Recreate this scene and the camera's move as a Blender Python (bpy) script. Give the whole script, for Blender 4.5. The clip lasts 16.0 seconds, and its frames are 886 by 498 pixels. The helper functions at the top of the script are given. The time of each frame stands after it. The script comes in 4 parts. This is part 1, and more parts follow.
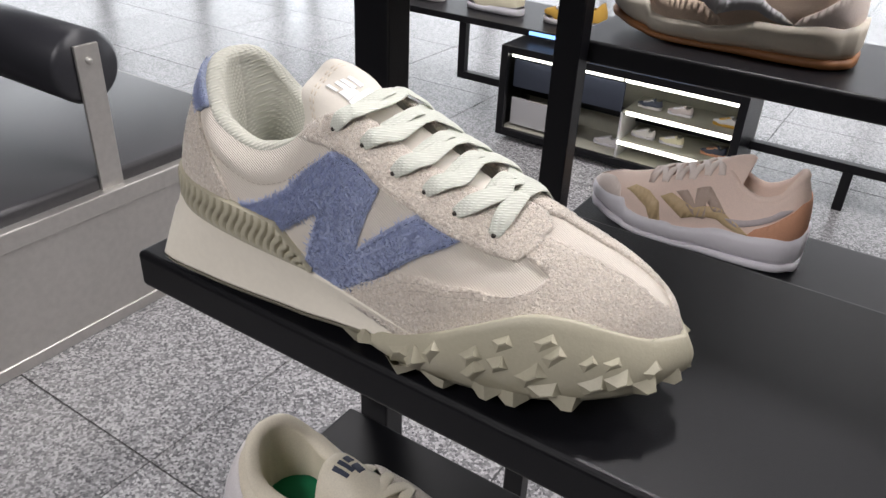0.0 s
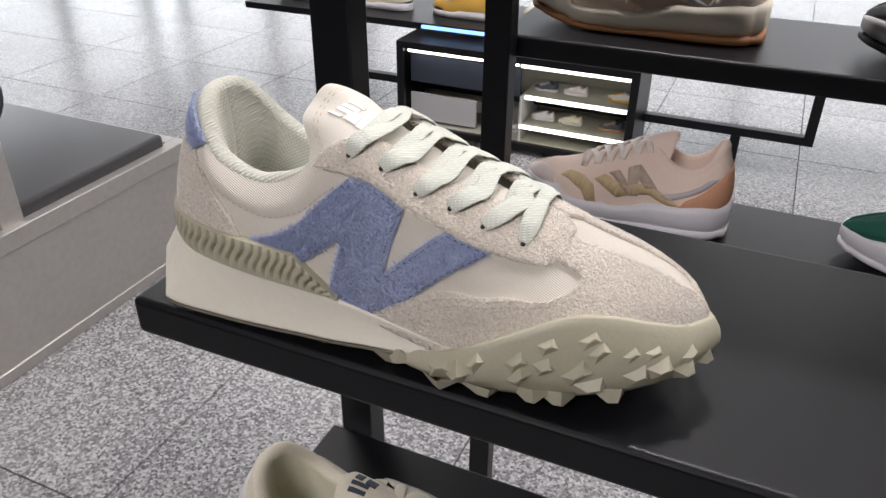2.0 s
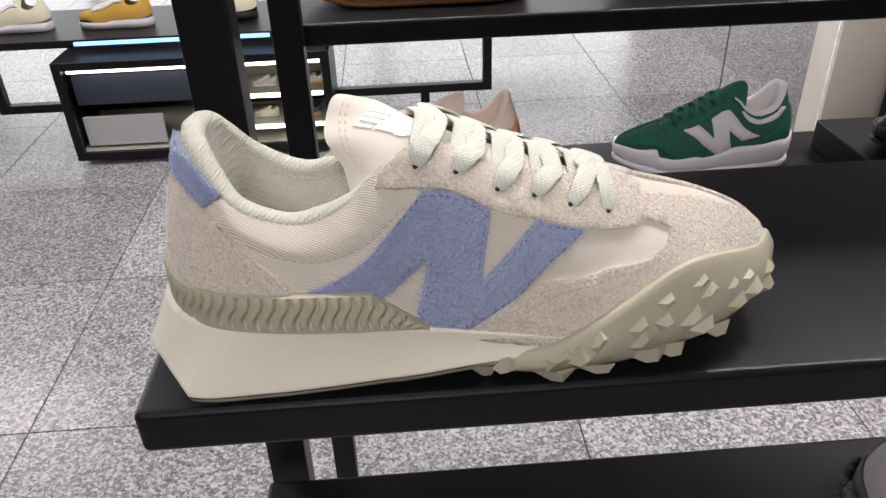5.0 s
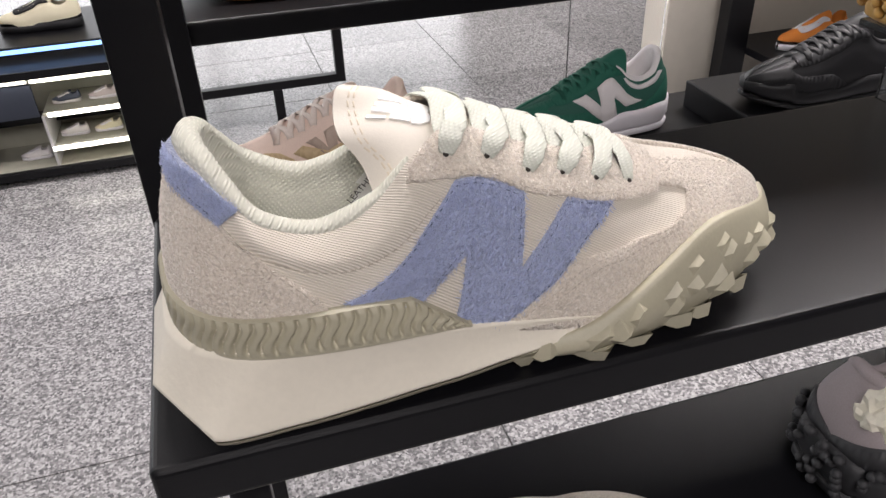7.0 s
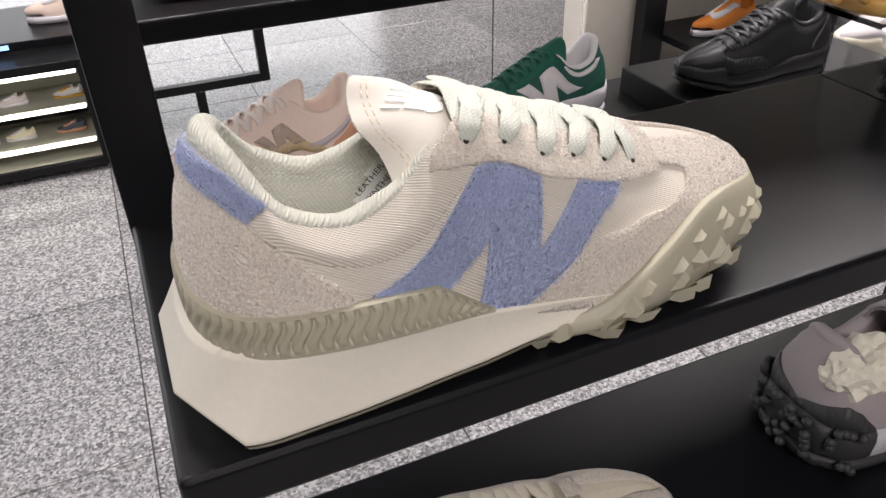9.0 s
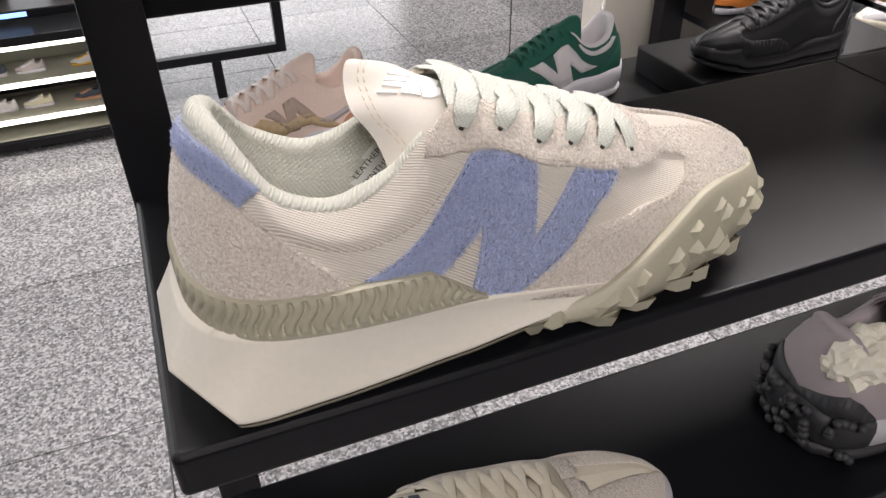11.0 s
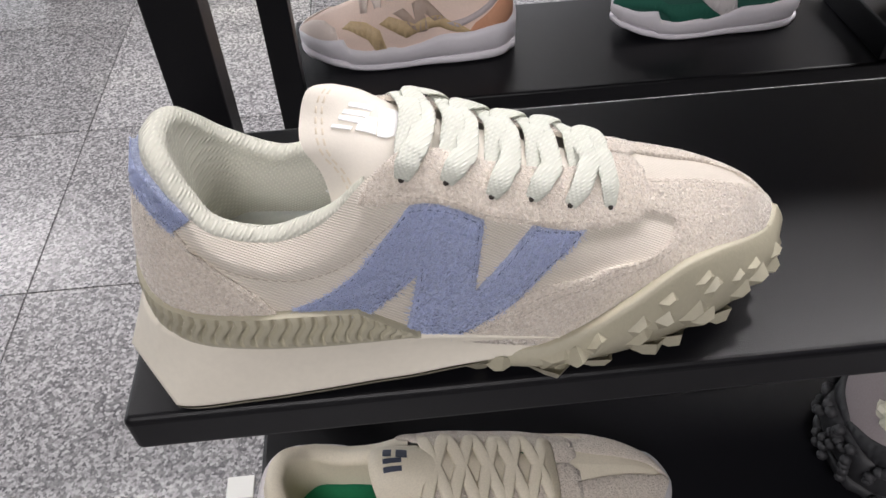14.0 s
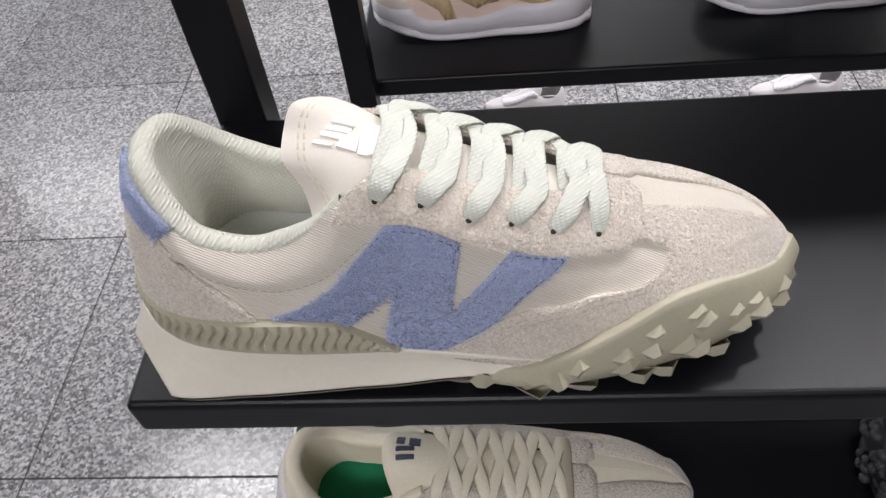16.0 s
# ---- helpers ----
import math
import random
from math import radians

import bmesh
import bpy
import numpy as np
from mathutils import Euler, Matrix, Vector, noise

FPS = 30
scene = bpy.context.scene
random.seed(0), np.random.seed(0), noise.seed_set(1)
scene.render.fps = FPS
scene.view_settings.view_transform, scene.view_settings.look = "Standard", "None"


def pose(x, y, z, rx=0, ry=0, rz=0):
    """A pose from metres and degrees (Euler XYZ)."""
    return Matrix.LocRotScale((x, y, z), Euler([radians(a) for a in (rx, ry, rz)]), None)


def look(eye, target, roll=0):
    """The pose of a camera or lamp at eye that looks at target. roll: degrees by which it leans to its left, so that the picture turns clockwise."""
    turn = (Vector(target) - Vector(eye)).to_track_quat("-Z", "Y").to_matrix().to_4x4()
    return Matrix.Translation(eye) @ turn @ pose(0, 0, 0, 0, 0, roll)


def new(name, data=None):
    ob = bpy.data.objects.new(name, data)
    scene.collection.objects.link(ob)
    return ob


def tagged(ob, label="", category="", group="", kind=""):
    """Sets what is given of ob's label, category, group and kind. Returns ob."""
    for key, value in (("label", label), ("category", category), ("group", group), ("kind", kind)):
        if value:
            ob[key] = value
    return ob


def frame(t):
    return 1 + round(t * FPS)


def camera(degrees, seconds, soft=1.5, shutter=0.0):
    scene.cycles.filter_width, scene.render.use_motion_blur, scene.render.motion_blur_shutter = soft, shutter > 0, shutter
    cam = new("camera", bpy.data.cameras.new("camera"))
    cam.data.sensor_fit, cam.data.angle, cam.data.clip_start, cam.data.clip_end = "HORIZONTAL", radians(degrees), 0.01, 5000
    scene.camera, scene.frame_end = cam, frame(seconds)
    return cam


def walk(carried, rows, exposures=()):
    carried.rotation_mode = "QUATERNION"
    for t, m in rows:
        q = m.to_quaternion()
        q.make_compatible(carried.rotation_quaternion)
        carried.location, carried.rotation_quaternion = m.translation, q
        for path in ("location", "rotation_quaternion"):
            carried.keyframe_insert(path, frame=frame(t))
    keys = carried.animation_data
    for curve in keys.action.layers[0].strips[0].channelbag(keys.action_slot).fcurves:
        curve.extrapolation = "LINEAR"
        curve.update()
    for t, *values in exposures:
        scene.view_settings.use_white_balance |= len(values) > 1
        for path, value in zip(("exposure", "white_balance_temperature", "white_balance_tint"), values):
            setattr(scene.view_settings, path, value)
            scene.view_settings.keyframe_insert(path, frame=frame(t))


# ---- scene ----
import collections
import functools
from mathutils.geometry import delaunay_2d_cdt

cam = camera(60.5, 16.0)
# seconds, eye x y z, Euler angles; the world's origin is the front corner of the shoe's shelf
ROWS = [
    (0.0, 0.3403, -0.217, 0.2268, 59.46, -2.38, 33.7),
    (0.5, 0.3363, -0.2204, 0.2275, 59.41, -2.16, 32.66),
    (1.0, 0.3256, -0.2268, 0.2285, 59.38, -1.73, 30.76),
    (1.5, 0.3115, -0.2356, 0.2323, 59.31, -1.12, 27.87),
    (2.0, 0.2912, -0.2446, 0.2367, 59.22, -0.45, 24.04),
    (2.5, 0.267, -0.2522, 0.2386, 58.99, 0.32, 19.47),
    (3.0, 0.2401, -0.2574, 0.2386, 58.72, 0.86, 14.66),
    (3.5, 0.2119, -0.2585, 0.2393, 58.39, 1.31, 9.64),
    (4.0, 0.1824, -0.2583, 0.236, 58.12, 1.59, 4.72),
    (4.5, 0.1483, -0.2546, 0.2328, 58.03, 1.59, 0.08),
    (7.0, 0.0528, -0.2164, 0.2215, 56.81, 1.83, -17.18),
    (7.5, 0.0385, -0.214, 0.2225, 56.6, 1.87, -19.45),
    (8.0, 0.0268, -0.2088, 0.2223, 56.51, 1.79, -21.32),
    (8.5, 0.0222, -0.2062, 0.2215, 56.45, 1.6, -22.73),
    (9.0, 0.0177, -0.2053, 0.2201, 56.31, 1.4, -23.57),
    (11.5, 0.0332, -0.2072, 0.2284, 53.19, 0.67, -20.31),
    (12.0, 0.0452, -0.2072, 0.2375, 51.53, 0.66, -17.87),
    (12.5, 0.0666, -0.2017, 0.2489, 49.61, 0.75, -14.86),
    (13.0, 0.0908, -0.1944, 0.2593, 47.59, 1.0, -11.66),
    (13.5, 0.1089, -0.1901, 0.2691, 45.73, 1.38, -8.47),
    (14.0, 0.126, -0.1838, 0.277, 44.11, 1.94, -5.48),
    (14.5, 0.142, -0.1754, 0.2818, 42.78, 2.72, -2.93),
    (15.0, 0.1551, -0.1698, 0.2859, 41.88, 3.61, -0.89),
    (15.5, 0.1665, -0.1673, 0.2891, 41.33, 4.44, 0.66),
    (16.0, 0.1729, -0.1648, 0.2899, 41.03, 5.12, 1.8),
]
EXPOSURES = [(0, .18, 6370, 12), (3.5, .20, 6500, 13), (7, .34, 6600, 14), (12.5, .34, 6580, 14), (15, .20, 6300, 12), (16, .20, 6280, 12)]
walk(cam, [(row[0], pose(*row[1:])) for row in ROWS], EXPOSURES)

# ---- light ----
world = bpy.data.worlds.new("world")
scene.world = world
world.use_nodes = True
world.node_tree.nodes["Background"].inputs["Color"].default_value = (0.9, 0.95, 1, 1)
world.node_tree.nodes["Background"].inputs["Strength"].default_value = 0.05

FLOOR, CEIL = -0.90, 2.35


def lamp(name, place, target, size, power, colour=(1, .965, .955), size_y=None):
    data = bpy.data.lights.new(name, "AREA")
    data.shape, data.size, data.size_y = "RECTANGLE", size, size_y or size
    data.energy, data.color = power, colour
    ob = new(name, data)
    ob.matrix_world = look(place, target)
    return tagged(ob, "unseen overhead light placed by its effect", "lamp")


lamp("ceiling_spot", (0.0, 1.11, 2.25), (0.15, 0.05, 0.0), 0.16, 31)
lamp("ceiling_spot", (1.2, 1.11, 2.25), (0.40, 0.05, 0.0), 0.16, 20)
# soft panels out of view, added as fill for shaded sides and shelf sheen
lamp("ceiling_panel", (-0.2, -2.2, 2.2), (0.2, 0.3, -0.1), 1.5, 66, size_y=0.8)
lamp("ceiling_panel", (-1.6, 1.8, 2.3), (-1.6, 1.8, 0.0), 0.9, 22, size_y=0.4)
lamp("ceiling_panel", (2.6, 1.6, 2.3), (2.6, 1.6, 0.0), 1.2, 100, size_y=1.2)
lamp("ceiling_panel", (-3.2, 4.4, 2.3), (-3.2, 4.4, 0.0), 1.6, 24, size_y=0.8)
lamp("ceiling_panel", (0.6, 4.6, 2.3), (0.6, 4.6, 0.0), 1.6, 28, size_y=0.8)


# ---- materials ----
def material(name, colour, rough=0.6, metal=0.0, grain=0.0, grain_scale=400, stain=0.0, stain_scale=12, bump=0.0, bump_scale=800,
             sheen=0.0, dark=None, vary=0.0, coat=0.0, spec=0.5, bump_dist=0.001, curl=0.0):
    """A surface with a fine grain and broad stains in its colour, and a fine relief."""
    m = bpy.data.materials.new(name)
    m.use_nodes = True
    nt, b = m.node_tree, m.node_tree.nodes["Principled BSDF"]
    link = nt.links.new
    b.inputs["Roughness"].default_value, b.inputs["Metallic"].default_value = rough, metal
    b.inputs["Sheen Weight"].default_value, b.inputs["Coat Weight"].default_value = sheen, coat
    b.inputs["Specular IOR Level"].default_value = spec
    geo = nt.nodes.new("ShaderNodeTexCoord").outputs["Object"]

    def noise_at(scale, detail=3.0, twist=0.0):
        n = nt.nodes.new("ShaderNodeTexNoise")
        n.inputs["Scale"].default_value, n.inputs["Detail"].default_value = scale, detail
        n.inputs["Distortion"].default_value = twist
        link(geo, n.inputs["Vector"])
        return n.outputs["Fac"]

    def mixed(fac, a, bcol):
        x = nt.nodes.new("ShaderNodeMix")
        x.data_type = "RGBA"
        link(fac, x.inputs["Factor"])
        for sock, v in ((x.inputs["A"], a), (x.inputs["B"], bcol)):
            if isinstance(v, tuple):
                sock.default_value = (*v, 1)
            else:
                link(v, sock)
        return x.outputs["Result"]

    def ranged(fac, lo, hi, to_lo=0.0, to_hi=1.0):
        r = nt.nodes.new("ShaderNodeMapRange")
        for k, v in zip(("From Min", "From Max", "To Min", "To Max"), (lo, hi, to_lo, to_hi)):
            r.inputs[k].default_value = v
        link(fac, r.inputs["Value"])
        return r.outputs["Result"]

    darker = dark or tuple(c * 0.6 for c in colour)
    col = colour
    if grain:
        col = mixed(ranged(noise_at(grain_scale, twist=curl), .35, .68, 0, grain), colour, darker)
    if stain:
        col = mixed(ranged(noise_at(stain_scale, 4), .40, .75, 0, stain), col, tuple(c * 0.72 for c in colour))
    if vary:
        info = nt.nodes.new("ShaderNodeObjectInfo").outputs["Random"]
        col = mixed(ranged(info, 0, 1, 0, vary), col, darker)
    if isinstance(col, tuple):
        b.inputs["Base Color"].default_value = (*col, 1)
    else:
        link(col, b.inputs["Base Color"])
    if bump:
        k = nt.nodes.new("ShaderNodeBump")
        k.inputs["Strength"].default_value, k.inputs["Distance"].default_value = bump, bump_dist
        link(noise_at(bump_scale, 2, curl), k.inputs["Height"])
        link(k.outputs["Normal"], b.inputs["Normal"])
    return m


def ribbed(name, colour, dark, scale, turn, rough=0.8, bump=0.6, amount=0.5, cross=False):
    """Woven cloth: fine ribs that run at an angle, with thread noise."""
    m = material(name, colour, rough, stain=.12, stain_scale=25)
    nt, b = m.node_tree, m.node_tree.nodes["Principled BSDF"]
    link = nt.links.new
    tc = nt.nodes.new("ShaderNodeTexCoord")
    mp = nt.nodes.new("ShaderNodeMapping")
    mp.inputs["Rotation"].default_value = turn
    link(tc.outputs["Object"], mp.inputs["Vector"])
    wave = nt.nodes.new("ShaderNodeTexWave")
    wave.inputs["Scale"].default_value, wave.inputs["Distortion"].default_value = scale, .08
    wave.inputs["Detail Scale"].default_value = 2
    link(mp.outputs["Vector"], wave.inputs["Vector"])
    fac = wave.outputs["Fac"]
    if cross:
        w2 = nt.nodes.new("ShaderNodeTexWave")
        w2.bands_direction = "Z"
        w2.inputs["Scale"].default_value, w2.inputs["Distortion"].default_value = scale, .3
        link(mp.outputs["Vector"], w2.inputs["Vector"])
        mul = nt.nodes.new("ShaderNodeMath")
        mul.operation = "MULTIPLY"
        link(fac, mul.inputs[0]), link(w2.outputs["Fac"], mul.inputs[1])
        fac = mul.outputs["Value"]
    x = nt.nodes.new("ShaderNodeMix")
    x.data_type = "RGBA"
    r = nt.nodes.new("ShaderNodeMapRange")
    r.inputs["To Min"].default_value = 1 - amount
    link(fac, r.inputs["Value"])
    link(r.outputs["Result"], x.inputs["Factor"])
    x.inputs["A"].default_value = (*dark, 1)
    old = b.inputs["Base Color"].links[0].from_socket
    link(old, x.inputs["B"])
    link(x.outputs["Result"], b.inputs["Base Color"])
    k = nt.nodes.new("ShaderNodeBump")
    k.inputs["Strength"].default_value, k.inputs["Distance"].default_value = bump, 0.0006
    link(fac, k.inputs["Height"])
    link(k.outputs["Normal"], b.inputs["Normal"])
    return m


def granite(name):
    """Speckled grey granite, honed and faintly glossy."""
    m = bpy.data.materials.new(name)
    m.use_nodes = True
    nt, b = m.node_tree, m.node_tree.nodes["Principled BSDF"]
    link = nt.links.new
    tc = nt.nodes.new("ShaderNodeTexCoord")
    geo = nt.nodes.new("ShaderNodeNewGeometry").outputs["Position"]
    vor = nt.nodes.new("ShaderNodeTexVoronoi")
    vor.inputs["Scale"].default_value = 190
    link(geo, vor.inputs["Vector"])
    fine = nt.nodes.new("ShaderNodeTexNoise")
    fine.inputs["Scale"].default_value, fine.inputs["Detail"].default_value = 150, 4
    link(geo, fine.inputs["Vector"])
    add = nt.nodes.new("ShaderNodeMix")
    add.inputs["Factor"].default_value = .5
    sep = nt.nodes.new("ShaderNodeSeparateColor")
    link(vor.outputs["Color"], sep.inputs["Color"])
    link(sep.outputs["Red"], add.inputs["A"]), link(fine.outputs["Fac"], add.inputs["B"])
    ramp = nt.nodes.new("ShaderNodeValToRGB")
    els = ramp.color_ramp.elements
    els[0].position, els[0].color = .22, (.10, .10, .105, 1)
    els[1].position, els[1].color = .78, (.52, .51, .515, 1)
    mid = els.new(.48)
    mid.color = (.25, .245, .25, 1)
    link(add.outputs["Result"], ramp.inputs["Fac"])
    broad = nt.nodes.new("ShaderNodeTexNoise")
    broad.inputs["Scale"].default_value = 2.5
    link(geo, broad.inputs["Vector"])
    info = nt.nodes.new("ShaderNodeObjectInfo").outputs["Random"]
    tone = nt.nodes.new("ShaderNodeMapRange")
    tone.inputs["To Min"].default_value, tone.inputs["To Max"].default_value = .82, 1.12
    link(info, tone.inputs["Value"])
    mul = nt.nodes.new("ShaderNodeMix")
    mul.data_type, mul.blend_type = "RGBA", "MULTIPLY"
    mul.inputs["Factor"].default_value = 1
    link(ramp.outputs["Color"], mul.inputs["A"]), link(tone.outputs["Result"], mul.inputs["B"])
    link(mul.outputs["Result"], b.inputs["Base Color"])
    rr = nt.nodes.new("ShaderNodeMapRange")
    rr.inputs["To Min"].default_value, rr.inputs["To Max"].default_value = .12, .28
    link(broad.outputs["Fac"], rr.inputs["Value"])
    link(rr.outputs["Result"], b.inputs["Roughness"])
    return m


def glowing(name, colour, strength):
    m = bpy.data.materials.new(name)
    m.use_nodes = True
    b = m.node_tree.nodes["Principled BSDF"]
    b.inputs["Base Color"].default_value = (*colour, 1)
    b.inputs["Emission Color"].default_value, b.inputs["Emission Strength"].default_value = (*colour, 1), strength
    return m


def clear(name, tint=(1, 1, 1), rough=0.0):
    m = bpy.data.materials.new(name)
    m.use_nodes = True
    b = m.node_tree.nodes["Principled BSDF"]
    b.inputs["Base Color"].default_value, b.inputs["Roughness"].default_value = (*tint, 1), rough
    b.inputs["Transmission Weight"].default_value, b.inputs["IOR"].default_value = 1, 1.45
    return m


SUEDE = material("beige suede", (.79, .715, .625), .95, grain=.75, grain_scale=800, stain=.3, stain_scale=70, bump=1, bump_scale=700, sheen=.3, dark=(.49, .42, .345), bump_dist=.0018, spec=.12, curl=.6)
BLUE = material("blue suede", (.46, .51, .67), .95, grain=.95, grain_scale=760, stain=.3, stain_scale=70, bump=1, bump_scale=680, sheen=.3, dark=(.25, .295, .45), bump_dist=.0018, spec=.12, curl=.6)
FUZZ = material("beige nap", (.84, .79, .73), .95, spec=.1, sheen=.3)
BLUEFUZZ = material("blue nap", (.50, .555, .76), .95, spec=.1, sheen=.3)
TWILL = ribbed("cream twill", (.75, .69, .605), (.50, .45, .385), 340, (0, .942, -.834), amount=.5, bump=.6)
KNIT = ribbed("pale green knit", (.70, .69, .60), (.46, .46, .39), 200, (0, .5, .5), amount=.55, bump=.7, cross=True)
FOAM = material("cream foam", (.84, .785, .67), .55, grain=.08, grain_scale=300, stain=.10, stain_scale=30, bump=.25, bump_scale=450, bump_dist=.0006)
RUBBER = material("olive beige rubber", (.45, .418, .312), .5, grain=.12, grain_scale=500, stain=.12, stain_scale=40, bump=.25, bump_scale=900, bump_dist=.0004)
LACE = ribbed("flat white laces", (.70, .715, .635), (.46, .47, .40), 260, (.5, .3, .75), amount=.4, bump=.6, cross=True)
TONGUE = material("cream padded cloth", (.72, .67, .59), .7, grain=.08, grain_scale=900, stain=.08, stain_scale=40, bump=.15, bump_scale=1500, bump_dist=.0003)
PRINT = material("white rubber print", (.90, .89, .88), .4)
THREAD_DARK = material("navy thread", (.07, .085, .15), .8)
THREAD_PALE = material("pale beige thread", (.66, .58, .46), .8)
THREAD = material("beige thread", (.50, .44, .37), .8)
INSOLE = material("grey green insole", (.62, .64, .60), .85, grain=.15, grain_scale=700)
HOLE = material("dark disc for shaded eyelet hole", (.03, .025, .02), .9)
PAPER = material("white label", (.80, .80, .76), .8)
INK = material("black ink", (.02, .02, .02), .8)
BLACK = material("black powder coated steel", (.0035, .0035, .0048), .38, grain=.5, grain_scale=1400, stain=.3, stain_scale=6, bump=.30, bump_scale=1500, dark=(.008, .008, .010), bump_dist=.0003, spec=.28)
GRANITE = granite("speckled granite")
GROUT = material("dark grout", (.06, .06, .06), .9, grain=.3, grain_scale=200)
STEEL = material("brushed steel", (.52, .50, .47), .42, .75, grain=.2, grain_scale=60, stain=.25, stain_scale=5)
LEATHER = material("black leather", (.025, .025, .03), .38, grain=.3, grain_scale=200, bump=.25, bump_scale=500)
LEATHERTOP = material("grey black leather", (.05, .048, .05), .33, grain=.3, grain_scale=150, bump=.2, bump_scale=400)
WALLP = material("warm white paint", (.58, .54, .47), .85, grain=.1, grain_scale=30, stain=.15, stain_scale=2)
DARKWALL = material("dark unseen wall", (.05, .05, .052), .85, grain=.1, grain_scale=30, stain=.15, stain_scale=2)
CEILP = material("grey unseen ceiling", (.28, .28, .28), .9, grain=.05, grain_scale=50)
LED = glowing("white light strip", (1, .98, .86), 4)
BLUELED = glowing("blue light strip", (.25, .5, 1), 1.6)
SKYGLOW = glowing("bright shop front", (.95, .98, 1), 1.9)
BOX = material("olive grey panel", (.42, .41, .34), .6, grain=.2, grain_scale=30)
GLASS = clear("clear acrylic")


# ---- building helpers ----
def mesh_part(name, verts, faces, mat, parent=None, label="", smooth=True):
    me = bpy.data.meshes.new(name)
    me.from_pydata([tuple(v) for v in verts], [], faces)
    me.update()
    if smooth:
        me.polygons.foreach_set("use_smooth", [True] * len(me.polygons))
    me.materials.append(mat)
    ob = new(name, me)
    if parent is not None:
        ob.parent = parent
    if name in ("stitching", "collar_seam"):
        tagged(ob, kind="stuff")
    if label:
        ob["label"] = label
    return ob


def part(name, bm, mat, parent=None, label="", smooth=False):
    bmesh.ops.recalc_face_normals(bm, faces=bm.faces)
    me = bpy.data.meshes.new(name)
    bm.to_mesh(me)
    bm.free()
    if smooth:
        me.polygons.foreach_set("use_smooth", [True] * len(me.polygons))
    me.materials.append(mat)
    ob = new(name, me)
    if parent is not None:
        ob.parent = parent
    if label:
        ob["label"] = label
    return ob


def thing(name, label, category, m=None, group="", kind=""):
    ob = new(name)
    ob.empty_display_size = 0.02
    if m is not None:
        ob.matrix_world = m
    return tagged(ob, label, category, group, kind)


def block(x0, y0, z0, x1, y1, z1, bevel=0.0, segments=2):
    bm = bmesh.new()
    bmesh.ops.create_cube(bm, size=1, matrix=Matrix.Translation(((x0 + x1) / 2, (y0 + y1) / 2, (z0 + z1) / 2)) @ Matrix.Diagonal((x1 - x0, y1 - y0, z1 - z0, 1)))
    if bevel:
        bmesh.ops.bevel(bm, geom=bm.edges[:], offset=bevel, segments=segments, affect="EDGES", profile=.5)
    return bm


def grid_faces(nu, nv, base=0, close=False, flip=False):
    out = []
    for i in range(nu - 1 if not close else nu):
        for j in range(nv - 1):
            a, b = base + i * nv + j, base + ((i + 1) % nu) * nv + j
            out.append((a, a + 1, b + 1, b) if flip else (a, b, b + 1, a + 1))
    return out


def tube_mesh(path, radius, sides=8, flat=1.0, ups=None):
    """Verts and faces of a tube along a path; flat squeezes it along its up direction."""
    path = [np.array(p, float) for p in path]
    n = len(path)
    verts = []
    for i, p in enumerate(path):
        d = path[min(i + 1, n - 1)] - path[max(i - 1, 0)]
        d /= np.linalg.norm(d) + 1e-12
        up = np.array(ups[i], float) if ups is not None else np.array((0, 0, 1.0))
        u = np.cross(d, up)
        if np.linalg.norm(u) < 1e-6:
            u = np.cross(d, (0, 1.0, 0))
        u /= np.linalg.norm(u)
        v = np.cross(u, d)
        r = radius[i] if isinstance(radius, (list, tuple)) else radius
        for k in range(sides):
            w = 2 * math.pi * k / sides
            verts.append(p + u * math.cos(w) * r + v * math.sin(w) * r * flat)
    faces = [(i * sides + k, i * sides + (k + 1) % sides, (i + 1) * sides + (k + 1) % sides, (i + 1) * sides + k) for i in range(n - 1) for k in range(sides)]
    faces += [tuple(range(sides))[::-1], tuple((n - 1) * sides + k for k in range(sides))]
    return verts, faces


# ---- floor, walls, ceiling ----
part("floor", block(-9, -4.5, FLOOR - .10, 7.5, 9.5, FLOOR - .003), GROUT).name = "floor"
floor = bpy.data.objects["floor"]
tagged(floor, "grey speckled granite tile floor with dark joints", "floor", kind="structure")
TILE = 0.565
tile_bm = block(-TILE / 2 + .0015, -TILE / 2 + .0015, -.010, TILE / 2 - .0015, TILE / 2 - .0015, 0, .001, 1)
first_tile = part("floor_tile", tile_bm, GRANITE, floor)
first_tile.location = (-.118 - TILE / 2 - 8 * TILE, 0.375 - TILE / 2 - 3 * TILE, FLOOR)
for i in range(18):
    for j in range(16):
        if i or j:
            o = new("floor_tile", first_tile.data)
            o.parent = floor
            o.location = first_tile.location + Vector((i * TILE, j * TILE, 0))


def structure(name, bm, mat, label, category):
    return tagged(part(name, bm, mat), label, category, kind="structure")


# the ceiling is never in view; its grey is set to weaken ambient light
structure("ceiling", block(-9, -4.5, CEIL, 7.5, 9.5, CEIL + .1), CEILP, "unseen ceiling, grey to lower bounced light", "ceiling")
# south and west walls are out of view, darkened so the black steel reflects less
structure("wall_south", block(-9, -4.6, FLOOR, 7.5, -4.5, CEIL), DARKWALL, "unseen wall, kept dark to cut reflections in the rack", "wall")
structure("wall_east", block(7.5, -4.5, FLOOR, 7.6, 9.5, CEIL), WALLP, "plain warm white shop wall", "wall")
structure("wall_west", block(-9.1, -4.5, FLOOR, -9, 1.0, CEIL), DARKWALL, "unseen wall, kept dark to cut reflections in the rack", "wall")
